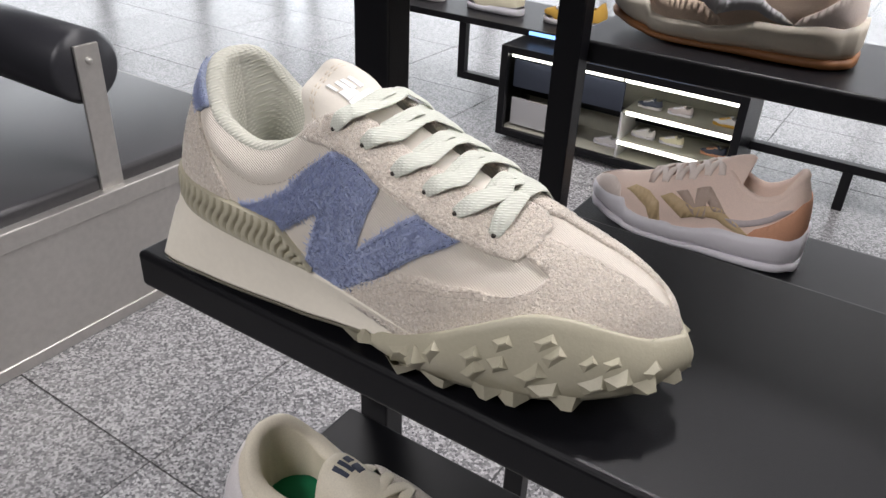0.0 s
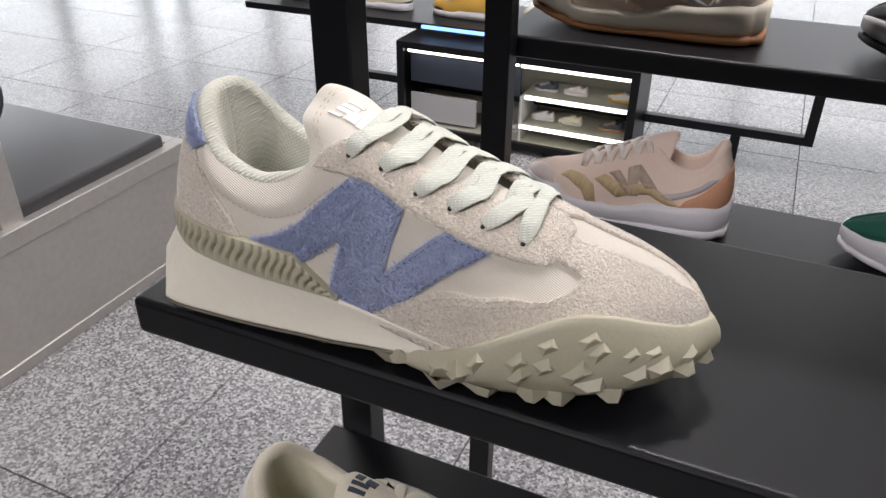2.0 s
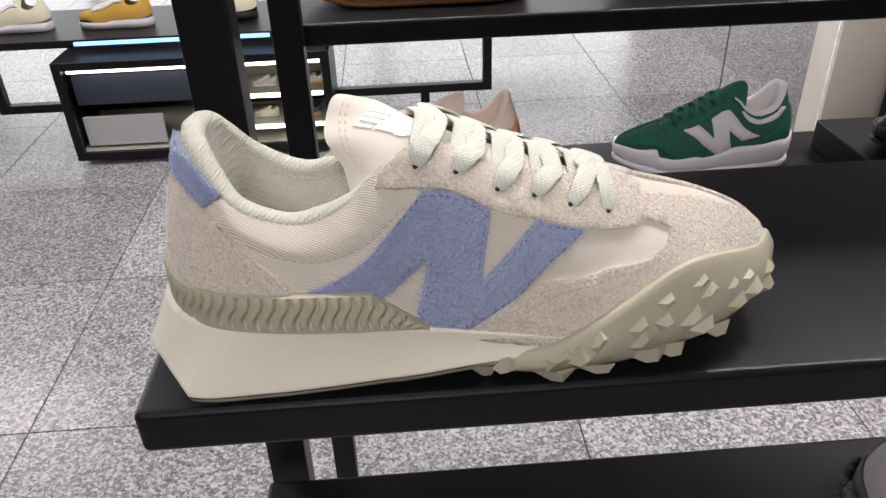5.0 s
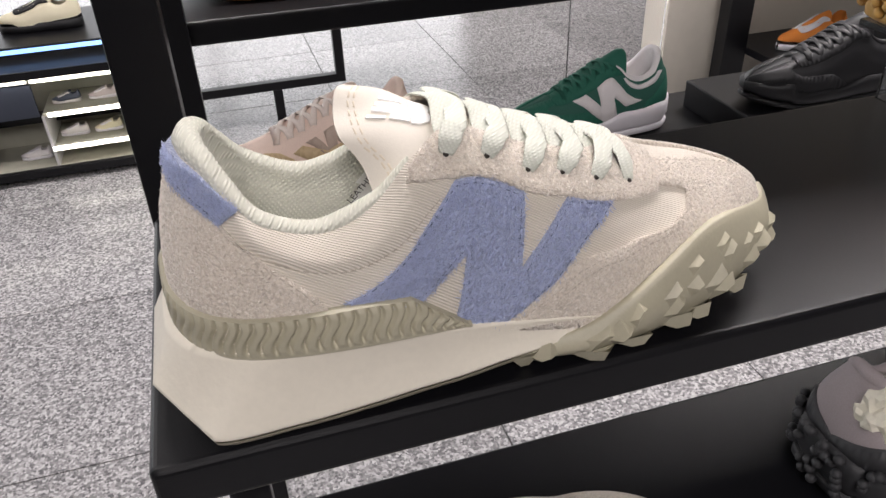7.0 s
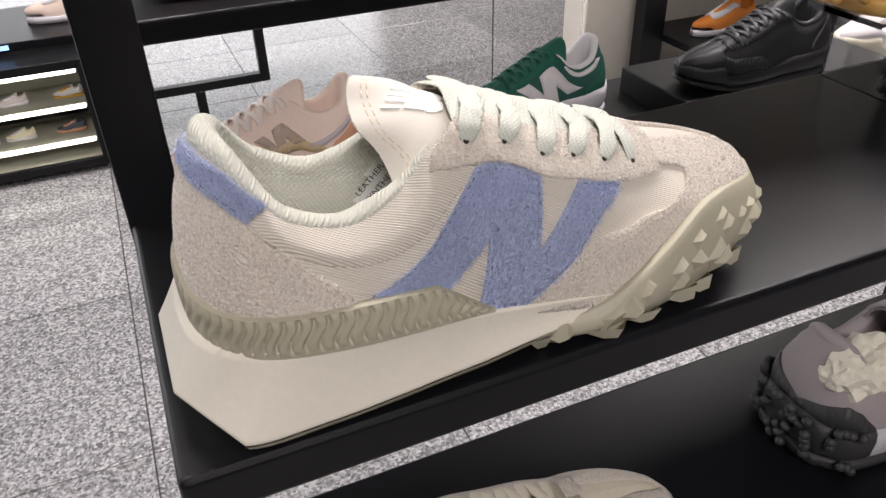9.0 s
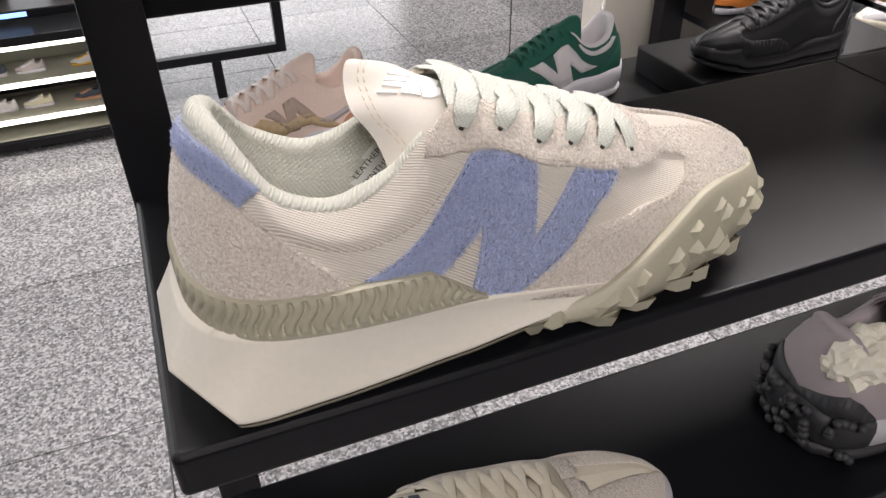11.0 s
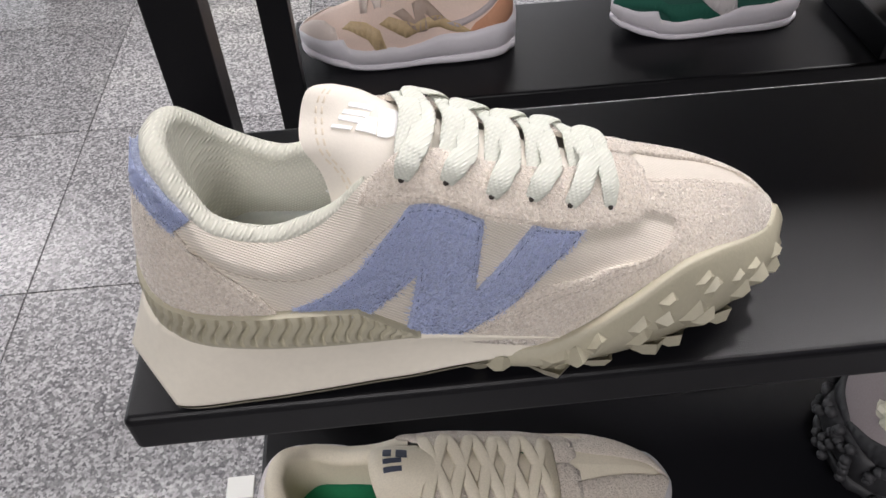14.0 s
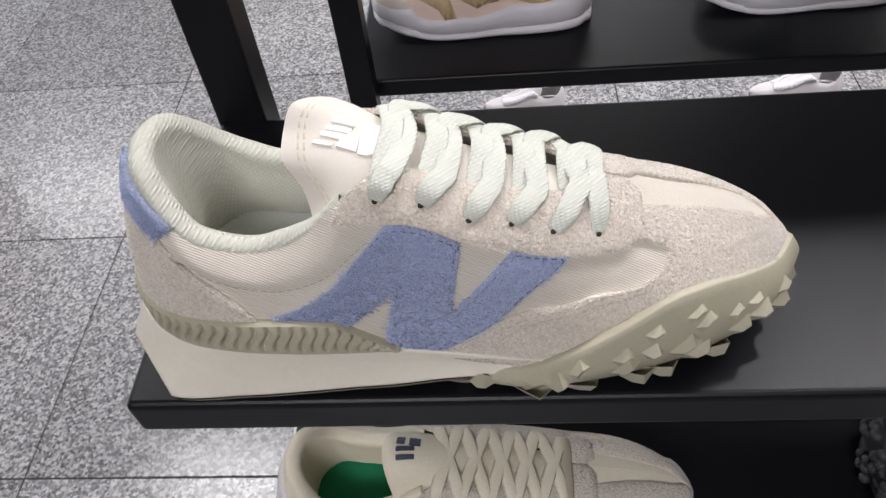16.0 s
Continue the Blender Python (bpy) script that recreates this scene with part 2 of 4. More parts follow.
structure("shop_front", block(-9.1, 1.0, FLOOR, -9, 9.5, CEIL), SKYGLOW, "bright daylight beyond the shop front", "backdrop")
for k in range(6):
    structure("mullion", block(-8.96, 1.0 + k * 1.6, FLOOR, -8.86, 1.12 + k * 1.6, CEIL), GROUT, "dark upright bar of the shop front", "mullion")
    structure("mullion", block(-8.6 + k * 1.7, 9.36, FLOOR, -8.48 + k * 1.7, 9.46, CEIL), GROUT, "dark upright bar of the shop front", "mullion")
structure("wall_north", block(3.2, 9.5, FLOOR, 7.5, 9.6, CEIL), WALLP, "plain warm white shop wall", "wall")
structure("shop_front", block(-9, 9.5, FLOOR, 3.2, 9.55, CEIL), SKYGLOW, "bright daylight beyond the shop front", "backdrop")


# ---- the two sided shoe rack ----
rack = thing("display_rack", "black powder coated steel shoe rack with two sides of shelves", "rack")
X_END, XR = -0.003, 1.30


def shelf(name, x0, x1, y0, y1, top, lip=.0235):
    """A folded sheet shelf with rounded edges."""
    bm = block(x0, y0, top - lip, x1, y1, top, .0035, 4)
    return part(name, bm, BLACK, rack, smooth=False)


SHELF_Z, LOW_Z, BACK_LOW, BACK_TOP = 0.0, -.250, -.237, .012
shelf("shelf", X_END, XR, 0, .2, SHELF_Z)
shelf("shelf", X_END, XR, 0, .182, LOW_Z)
shelf("top_shelf", X_END, XR, .224, .529, .300)
shelf("shelf", X_END + .003, XR, .555, .765, BACK_LOW)
shelf("shelf", X_END + .003, .74, .555, .765, BACK_TOP, .0245)
for x in (-.004, XR - .03):
    for y in (.197, .530):
        part("post", block(x, y, FLOOR, x + .0305, y + .0255, 1.2, .0015, 2), BLACK, rack)


# ---- the shape of the sneakers ----
YC = 0.052   # the shoe's long axis


def curve(knots, t):
    """Catmull-Rom through the knots; t runs from 0 to len - 1."""
    n = len(knots) - 1
    i = min(max(int(t), 0), n - 1)
    f = t - i
    k0, k1, k2, k3 = knots[max(i - 1, 0)], knots[i], knots[i + 1], knots[min(i + 2, n)]
    f2, f3 = f * f, f * f * f
    w0, w1, w2, w3 = (2 * f2 - f - f3) / 2, (2 - 5 * f2 + 3 * f3) / 2, (f + 4 * f2 - 3 * f3) / 2, (f3 - f2) / 2
    return np.array([a * w0 + b * w1 + c * w2 + d * w3 for a, b, c, d in zip(k0, k1, k2, k3)])


# from heel to toe: foot of the upper (x, half width, z), then its rim or crest (x, half width, z)
FOOT = [(.0185, 0, .040), (.0205, .019, .040), (.0285, .0335, .038), (.042, .041, .037), (.062, .0445, .035), (.084, .0455, .034),
        (.104, .0450, .032), (.122, .0435, .029), (.142, .043, .024), (.168, .0440, .018), (.192, .0440, .013), (.212, .0418, .018),
        (.231, .0380, .032), (.251, .0328, .034), (.267, .0248, .034), (.279, .0148, .034), (.2865, 0, .034)]
RIM = [(.0305, 0, .1100), (.0330, .0118, .1092), (.0380, .0202, .1055), (.0445, .0264, .0970), (.0550, .0312, .0850), (.0770, .0290, .0765),
       (.0970, .0265, .0835), (.112, .0235, .0975), (.130, .0150, .1020), (.160, .0135, .0885), (.190, .0115, .0790), (.212, 0, .0738),
       (.232, 0, .0668), (.252, 0, .0612), (.267, 0, .0562), (.277, 0, .0515), (.284, 0, .0455)]
SHIFT = [(v,) for v in (0, 0, 0, 0, 0, 0, 0, 0, .001, .003, .005, .007, .007, .007, .006, .004, .002)]
FLAT = [(v,) for v in (0, 0, 0, 0, 0, 0, .05, .3, .8, .95, 1, 1, 1, 1, 1, 1, 1)]


@functools.lru_cache(None)
def upper(a, s, side=-1):
    """A point of the upper: a from heel (0) to toe (16), s from the sole (0) to the rim (1)."""
    f, r = curve(FOOT, a), curve(RIM, a)
    f[1], r[1] = max(f[1], 0), max(r[1], 0)
    c = float(curve(FLAT, a)[0])
    h = r[2] - f[2]
    out = f - r
    out[2] = 0
    full = c if side > 0 else 0   # the far side of the toe is fuller
    p1 = f + np.array((0, 0, (.50 - .10 * c + .06 * full) * h)) + out / (np.linalg.norm(out) + 1e-6) * .0025
    p2 = r + out * (.40 * (1 - c) + .58 * c + .09 * full) - np.array((0, 0, (.24 * (1 - c) + .02 * c) * h))
    q = 1 - s
    p = f * q ** 3 + 3 * p1 * q * q * s + 3 * p2 * q * s * s + r * s ** 3
    # the collar is padded between its seam and its rim
    seam = .68 - .08 * math.sin(math.pi * min(1, max(0, (a - 3.4) / 4)))
    if 2.8 < a < 7.4 and s > seam:
        p[1] += .0024 * math.sin(math.pi * ((s - seam) / (1 - seam)) ** .75) * min(1, (a - 2.8) / .8) * min(1, (7.4 - a) / .8)
    return np.array((p[0], YC + side * p[1] + float(curve(SHIFT, a)[0]) * s, p[2]))


@functools.lru_cache(None)
def normal(a, s, side=-1, e=.01):
    """The outward normal of the upper."""
    u = upper(min(a + e, 16), s, side) - upper(max(a - e, 0), s, side)
    v = upper(a, min(s + e, 1), side) - upper(a, max(s - e, 0), side)
    n = np.cross(u, v) * -side
    return n / (np.linalg.norm(n) + 1e-12)


# the rubber that wraps the forefoot: foot and top edge (x, half width, z) from the arch to the toe
FOX_LOW = [(.118, .0350, .004), (.166, .0440, .004), (.190, .0445, .004), (.210, .0430, .005), (.231, .0400, .008), (.252, .0345, .012),
           (.269, .0265, .016), (.281, .0160, .019), (.2885, 0, .021)]
FOX_TOP = [(.120, .0370, .0075), (.169, .0462, .0155), (.1925, .0475, .0260), (.2125, .0445, .0372), (.234, .0370, .0475), (.2505, .0305, .0488),
           (.2675, .0225, .0455), (.281, .0135, .0425), (.2905, 0, .0410)]


def foxing(a, s, side=-1):
    """A point of the wrap: a from 0 to 8, s from its foot (0) to its top edge (1)."""
    lo, hi = curve(FOX_LOW, a), curve(FOX_TOP, a)
    out = np.array((max(0, a - 6) * .5, 1 if a < 7.9 else .2, 0))
    p = lo + (hi - lo) * s + out / np.linalg.norm(out) * .0062 * math.sin(math.pi * min(1, s * .85 + .1)) * min(1, a / 1.5)
    return np.array((p[0], YC + side * max(p[1], 0), p[2]))


def both(fn, a0, a1, na, ns, s0=0.0, s1=1.0, lift=0.0):
    """A sheet over both sides of a shoe, from one side over the heel or toe to the other."""
    cols = [(a, -1) for a in np.linspace(a1, a0, na)] + [(a, 1) for a in np.linspace(a0, a1, na)[1:]]
    verts = []
    for a, side in cols:
        for s in np.linspace(s0, s1, ns):
            p = fn(a, s, side)
            if lift:
                p = p + normal(a, s, side) * lift
            verts.append(p)
    return verts, grid_faces(len(cols), ns)


def inside(poly, x, y):
    hit = False
    for (x0, y0), (x1, y1) in zip(poly, poly[1:] + poly[:1]):
        if (y0 > y) != (y1 > y) and x < (x1 - x0) * (y - y0) / (y1 - y0) + x0:
            hit = not hit
    return hit


def dense(poly, step=.05, closed=True):
    """The outline with points added along it; a is weighed at a fifth of s."""
    out = []
    ends = poly[1:] + poly[:1] if closed else poly[1:]
    for (x0, y0), (x1, y1) in zip(poly, ends):
        n = max(1, int(math.hypot((x1 - x0) / 5, y1 - y0) / step))
        out += [(x0 + (x1 - x0) * k / n, y0 + (y1 - y0) * k / n) for k in range(n)]
    return out if closed else out + [poly[-1]]


def patch(poly, side, lift, fn=upper, nrm=normal, da=.16, ds=.035, ragged=0.0, seed=1):
    """A sheet cut to an outline on the shoe's surface, with a turned edge. Returns verts and faces."""
    rng = random.Random(seed)
    edge = dense(poly, .03)
    if ragged:
        edge = [(a + rng.uniform(-1, 1) * ragged * 4, s + rng.uniform(-1, 1) * ragged) for a, s in edge]
    pts = [Vector(p) for p in edge]
    xs, ys = [p[0] for p in edge], [p[1] for p in edge]
    a = min(xs) + da / 2
    while a < max(xs):
        s = min(ys) + ds / 2
        while s < max(ys):
            if inside(edge, a, s) and min((abs(a - p[0]) / 5) ** 2 + (s - p[1]) ** 2 for p in edge[::2]) > .00012:
                pts.append(Vector((a, s)))
            s += ds
        a += da
    n = len(edge)
    v2, e2, f2, ov, oe, of = delaunay_2d_cdt(pts, [], [list(range(n))], 1, 1e-6)
    verts, faces = [], []
    for v in v2:
        a, s = min(max(v.x, 0), 16), min(max(v.y, 0), 1)
        verts.append(fn(a, s, side) + nrm(a, s, side) * lift)
    faces += [tuple(f) for f in f2]
    counts = collections.Counter(tuple(sorted((f[i], f[(i + 1) % 3]))) for f in f2 for i in range(3))
    low = {}
    for f in f2:
        for i in range(3):
            p, q = f[i], f[(i + 1) % 3]
            if counts[tuple(sorted((p, q)))] == 1:
                for k in (p, q):
                    if k not in low:
                        a, s = min(max(v2[k].x, 0), 16), min(max(v2[k].y, 0), 1)
                        low[k] = len(verts)
                        verts.append(fn(a, s, side) + nrm(a, s, side) * (lift * .05 - .0002))
                faces.append((q, p, low[p], low[q]))
    return verts, faces


def join_sheets(sheets):
    verts, faces = [], []
    for v, f in sheets:
        base = len(verts)
        verts += list(v)
        faces += [tuple(i + base for i in t) for t in f]
    return verts, faces


def stitches(line, side, lift, length=.0022, gap=.0011, width=.00024, fn=upper, nrm=normal):
    """Short sewn stitches along a line on the surface."""
    fine = dense(line, .004, closed=False)
    pts = [(fn(a, s, side) + nrm(a, s, side) * lift, nrm(a, s, side)) for a, s in fine]
    verts, faces = [], []
    run, start = 0.0, None
    for (p, n), (q, m) in zip(pts, pts[1:]):
        if start is None:
            start = (p, n)
        run += np.linalg.norm(q - p)
        if run >= length + gap:
            a0, n0 = start
            d = q - a0
            d = d / (np.linalg.norm(d) + 1e-9)
            w = np.cross(d, n0) * width
            e = a0 + d * length
            b = len(verts)
            up = n0 * .00030
            verts += [a0 - w, a0 + w, e + w, e - w, a0 + d * length * .2 + up, a0 + d * length * .8 + up]
            faces += [(b, b + 1, b + 4), (b + 1, b + 2, b + 5, b + 4), (b + 2, b + 3, b + 5), (b + 3, b, b + 4, b + 5)]
            run, start = 0.0, None
    return verts, faces


def fuzz(poly, side, lift, count, length, seed, fn=upper, nrm=normal):
    """Loose suede fibres: slim triangles that lie over the nap."""
    rng = random.Random(seed)
    xs, ys = [p[0] for p in poly], [p[1] for p in poly]
    verts, faces = [], []
    while len(faces) < 2 * count:
        a, s = round(rng.uniform(min(xs), max(xs)) * 25) / 25, round(rng.uniform(min(ys), max(ys)) * 80) / 80
        if not inside(poly, a, s):
            continue
        p, n = fn(a, s, side), nrm(a, s, side)
        t = np.cross(n, (rng.uniform(-1, 1), rng.uniform(-1, 1), rng.uniform(-1, 1)))
        t /= np.linalg.norm(t) + 1e-9
        w = np.cross(n, t) * .00008
        p = p + n * (lift - .0001) + t * rng.uniform(-.0006, .0006) + np.cross(n, t) * rng.uniform(-.0006, .0006)
        L = length * rng.uniform(.5, 1.3)
        b = len(verts)
        verts += [p - w, p + w, p + t * L * .6 + n * L * .30, p + t * L + n * L * rng.uniform(.1, .45)]
        faces += [(b, b + 1, b + 2), (b, b + 2, b + 3)]
    return verts, faces


def lug(centre, n, along, size, height):
    """A four sided rubber stud with a small flat tip."""
    n = n / np.linalg.norm(n)
    u = along - n * np.dot(along, n)
    u /= np.linalg.norm(u)
    v = np.cross(n, u)
    L, W = size
    base = [centre + u * L * i + v * W * j - n * .002 for i, j in ((-.5, -.5), (.5, -.5), (.5, .5), (-.5, .5))]
    tip = [centre + n * height + u * L * i + v * W * j for i, j in ((-.02, .06), (.30, .06), (.30, .13), (-.02, .13))]
    verts = base + tip
    return verts, [(0, 1, 5, 4), (1, 2, 6, 5), (2, 3, 7, 6), (3, 0, 4, 7), (4, 5, 6, 7)]


def crest(x, w, knots, half, drop):
    """A strip that arches over a centre line, for the tongue."""
    p = curve(knots, x)
    return np.array((p[0] + .006 * w * w * max(0, 1 - x / 3), YC + .001 + w * p[2], p[1] - p[3] * abs(w) ** 2.3))


# outlines on the upper, as (a, s)
ZIG = [(7.6, .70), (8.64, .635), (8.32, .28), (9.35, .65), (10.24, .65), (9.52, .46), (8.96, .28), (8.48, .14), (7.95, .03), (7.12, .02), (6.93, .045), (7.38, .375), (6.2, .22), (4.78, .345)]
STAY = [(6.72, .90), (6.9, .965), (7.36, .995), (8.0, .995), (11.35, .995), (11.66, .93), (11.66, .72), (11.42, .615), (10.9, .60), (10.16, .635), (9.3, .65), (8.64, .64), (7.6, .71), (7.1, .80)]
GUARD_LOW = [(10.0, .02), (8.05, 0), (8.10, .05), (8.8, .235), (9.25, .34), (9.7, .39), (10.6, .42), (11.6, .40), (12.05, .475), (12.2, .60), (11.95, .635), (11.55, .66), (11.45, .78)]
GUARD = GUARD_LOW + [(11.5, .84), (12.4, .875), (13.5, .89), (14.8, .87), (15.6, .93), (15.93, .85), (15.95, .32), (14.0, .30), (12.9, .28), (12.0, .20), (11.0, .08)]
GUARD_FAR = GUARD_LOW + [(11.5, .92), (12.6, .90), (13.8, .82), (15.0, .70), (15.5, .70), (15.93, .60), (15.95, .32), (14.0, .30), (12.9, .28), (12.0, .20), (11.0, .08)]
COUNTER = [(0, 0), (0, .80), (.5, .82), (1.0, .80), (1.8, .775), (2.78, .755), (3.44, .68), (4.0, .56), (4.32, .45), (4.5, .33), (4.6, .20), (4.6, 0)]
TAB = [(0, .81), (0, .945), (1.5, .95), (2.5, .96), (3.38, .965), (3.1, .86), (2.8, .745), (2.0, .765), (1.1, .785), (.6, .81)]
QUARTER_SEAM = [(3.75, .652), (4.16, .637), (4.72, .610), (5.36, .60), (6.08, .612), (6.72, .645), (7.36, .68)]
EYELETS = [(7.6, .84), (8.24, .78), (8.8, .76), (9.36, .78), (9.92, .76), (10.72, .70)]
TONGUE_LINE = [(.0925, .1165, .0215, .024), (.0970, .1195, .0235, .031), (.108, .1180, .0240, .034), (.126, .1100, .0225, .020), (.152, .0950, .019, .008), (.182, .0825, .016, .005), (.214, .0710, .012, .003)]


# the tongue from its free end to the toe, seven places across each
TONGUE_ROWS = [
    [(.0985, .0310, .079), (.0955, .0395, .0920), (.0890, .0450, .1025), (.0890, .0545, .1085), (.0925, .0628, .1150), (.100, .0705, .1120), (.106, .077, .106)],
    [(.112, .0280, .0830), (.112, .0355, .0935), (.1105, .0445, .1020), (.110, .0540, .1070), (.1105, .0625, .1105), (.112, .0700, .1085), (.114, .0760, .102)],
    [(.126, .0310, .0850), (.126, .0365, .0930), (.126, .0440, .0990), (.126, .0530, .1025), (.126, .0620, .1030), (.127, .0690, .0995), (.128, .0740, .093)]]
for cx, cz, half, drop in ((.152, .0940, .019, .0095), (.182, .0828, .016, .0068), (.214, .0708, .012, .0043)):
    TONGUE_ROWS.append([(cx, YC + .001 + half * k / 3, cz - drop * (abs(k) / 3) ** 2.2) for k in range(-3, 4)])


@functools.lru_cache(None)
def on_tongue(t, w, side=-1):
    """A point of the tongue: t from its free end (0) to the toe (5), w from the near (-1) to the far (1) edge."""
    return curve([curve(row, (w + 1) * 3) for row in TONGUE_ROWS], min(max(t, 0), 5))


@functools.lru_cache(None)
def tongue_up(t, w, side=-1):
    t, w = min(max(t, .02), 4.98), min(max(w, -.98), .98)
    n = np.cross(on_tongue(t + .02, w) - on_tongue(t - .02, w), on_tongue(t, w + .02) - on_tongue(t, w - .02))
    n = n / (np.linalg.norm(n) + 1e-12)
    return n if n[2] > 0 else -n


def hero_shoe():
    shoe = thing("sneaker", "beige and blue suede sneaker with cream laces and chunky studded sole", "shoe")
    body = mesh_part("upper", *both(upper, 0, 16, 110, 36), TWILL, shoe, "cream twill upper")
    for side in (-1, 1):
        near = side == -1
        zig = mesh_part("side_overlay", *patch(ZIG, side, .0013, da=.12, ds=.03, ragged=.002), BLUE, shoe, "blue suede zigzag overlay")
        mesh_part("stitching", *join_sheets([stitches([(7.52, .675), (8.55, .612)], side, .0013), stitches([(8.56, .60), (8.26, .30)], side, .0013),
                                            stitches([(8.38, .275), (9.37, .625), (10.12, .625), (9.45, .45), (8.9, .27), (8.45, .15)], side, .0013),
                                            stitches([(7.50, .40), (7.05, .06)], side, .0013), stitches([(7.45, .665), (4.95, .355)], side, .0013),
                                            stitches([(7.30, .39), (6.25, .25), (5.2, .33)], side, .0013)]), THREAD_DARK, zig, "navy stitching")
        stay_poly = STAY
        stay = mesh_part("eyestay", *patch(stay_poly, side, .0020, da=.12, ds=.03, ragged=.003, seed=4), SUEDE, shoe, "beige suede lace panel")
        mesh_part("stitching", *join_sheets([stitches([(7.1, .86), (7.7, .725), (8.64, .66), (9.3, .672), (10.16, .678), (10.9, .655), (11.3, .66)], side, .0020),
                                            stitches([(11.3, .66), (11.48, .74), (11.48, .92)], side, .0020), stitches([(11.15, .68), (11.33, .76), (11.33, .92)], side, .0020),
                                            stitches([(11.0, .72), (11.18, .80), (11.18, .92)], side, .0020)]), THREAD, stay)
        guard = mesh_part("toe_overlay", *patch(GUARD if near else GUARD_FAR, side, .0016, da=.14, ds=.035, ragged=.003, seed=7), SUEDE, shoe, "beige suede toe panel")
        mesh_part("stitching", *join_sheets([stitches([(8.2, .04), (8.85, .20), (9.3, .305), (9.75, .365), (10.72, .40), (11.65, .39), (12.1, .46), (12.33, .62)], side, .0016),
                                            stitches([(9.0, .19), (9.4, .28), (9.8, .338), (10.72, .37), (11.7, .36), (12.18, .43)], side, .0016),
                                            stitches([(11.75, .835), (12.4, .85), (13.5, .865), (14.8, .845)], side, .0016) if near else ([], [])]), THREAD, guard)
        mesh_part("collar_seam", *join_sheets([stitches(QUARTER_SEAM, side, .0004)]), THREAD, body, "collar stitching")
        # each lace hole is a near-black disc, its inner shade put into the colour
        for a, s in EYELETS if near else ():
            p, n = upper(a, s, side), normal(a, s, side)
            bm = bmesh.new()
            bmesh.ops.create_cone(bm, cap_ends=True, segments=14, radius1=.0012, radius2=.0011, depth=.0012,
                                  matrix=Matrix.Translation(p + n * .0019) @ Vector(n).to_track_quat("Z", "Y").to_matrix().to_4x4())
            part("eyelet", bm, HOLE, stay, "dark disc for shaded eyelet hole", True)
    # heel pieces run round the back in one sheet each
    for nm, poly, lift, mt, lab in (("heel_overlay", COUNTER, .0018, SUEDE, "beige suede heel panel"), ("heel_tab", TAB, .0028, BLUE, "blue suede heel tab")):
        piece = mesh_part(nm, *join_sheets([patch(poly if sd < 0 else [(min(a, 2.0 + s) if nm == 'heel_tab' else a, min(s, .87)) for a, s in poly], sd, lift, da=.12, ds=.03, ragged=.002, seed=11) for sd in (-1, 1)]), mt, shoe, lab)
        if nm == "heel_overlay":
            mesh_part("stitching", *join_sheets([stitches([(2.76, .725), (3.38, .65), (3.92, .535), (4.22, .43), (4.38, .32)], sd, .0018) for sd in (-1, 1)]), THREAD, piece)
        else:
            mesh_part("stitching", *join_sheets([stitches([(.3, .835), (1.0, .812), (1.8, .795), (2.7, .775)], sd, .0028) for sd in (-1, 1)]), THREAD_DARK, piece)

    # loose fibres on the nap
    for nm, poly, lift, mt, n, lng in (("side_nap", ZIG, .0013, BLUEFUZZ, 14000, .0026), ("toe_nap", GUARD, .0016, FUZZ, 18000, .0014), ("lace_panel_nap", STAY, .0020, FUZZ, 12000, .0013),
                                       ("heel_nap", COUNTER, .0018, FUZZ, 9000, .0014), ("tab_nap", TAB, .0028, BLUEFUZZ, 3000, .0020)):
        for side in (-1, 1) if nm != "tab_nap" else (-1,):
            tagged(mesh_part(nm, *fuzz(poly, side, lift, n if side < 0 else n // 3, lng, 21), mt, shoe, "loose suede fibres"), kind="stuff")
    # padded collar roll and lining
    path, ups = [], []
    cols = [(a, -1) for a in np.linspace(6.95, 0, 60)] + [(a, 1) for a in np.linspace(0, 6.95, 60)[1:]]
    verts = []
    for a, side in cols:
        r, f = curve(RIM, a), curve(FOOT, a)
        rim = np.array((r[0], YC + side * max(r[1], 0), r[2]))
        inward = np.array((.062 + (r[0] - .062) * .35, YC, r[2])) - rim
        if a > 5.5:
            inward = np.array((0, -side * 1.0, 0))
        inward[2] = 0
        inward /= np.linalg.norm(inward) + 1e-9
        fat = .0050 if a < 5.6 else .0050 - (a - 5.6) * .0020
        centre = rim + inward * fat * .85 + np.array((0, 0, -.0018))
        ring = []
        for w in np.linspace(math.radians(200), math.radians(-25), 12):
            ring.append(centre - inward * math.cos(w) * -fat * 1.0 + np.array((0, 0, math.sin(w) * fat * .9)))
        down = centre + inward * fat * .95
        depth = r[2] - .046
        for k in range(1, 7):
            q = k / 6
            bulge = math.sin(q * math.pi) * .003
            ring.append(down + inward * (bulge - .004 * q) + np.array((0, 0, -depth * q - .002)))
        verts += ring
    mesh_part("collar_lining", verts, grid_faces(len(cols), 18, flip=True), KNIT, shoe, "pale green knitted collar lining")
    # insole
    ins = []
    na = 40
    for k in range(na):
        a = 15 * k / (na - 1)
        f = curve(FOOT, a)
        for j in range(9):
            w = -1 + 2 * j / 8
            ins.append((f[0] + .004 * (1 - k / na), YC + w * max(f[1] - .008, .001), .047 - .018 * min(1, k / na * 1.6) + .004 * w * w))
    mesh_part("insole", ins, grid_faces(na, 9, flip=True), INSOLE, shoe, "grey green insole")

    # tongue: a padded lobe that leans over, its near half falling away into the collar
    nt, nw = 64, 37
    top = [on_tongue(5 * (i / (nt - 1)) ** 1.25, -1 + 2 * j / (nw - 1)) for i in range(nt) for j in range(nw)]
    low = []
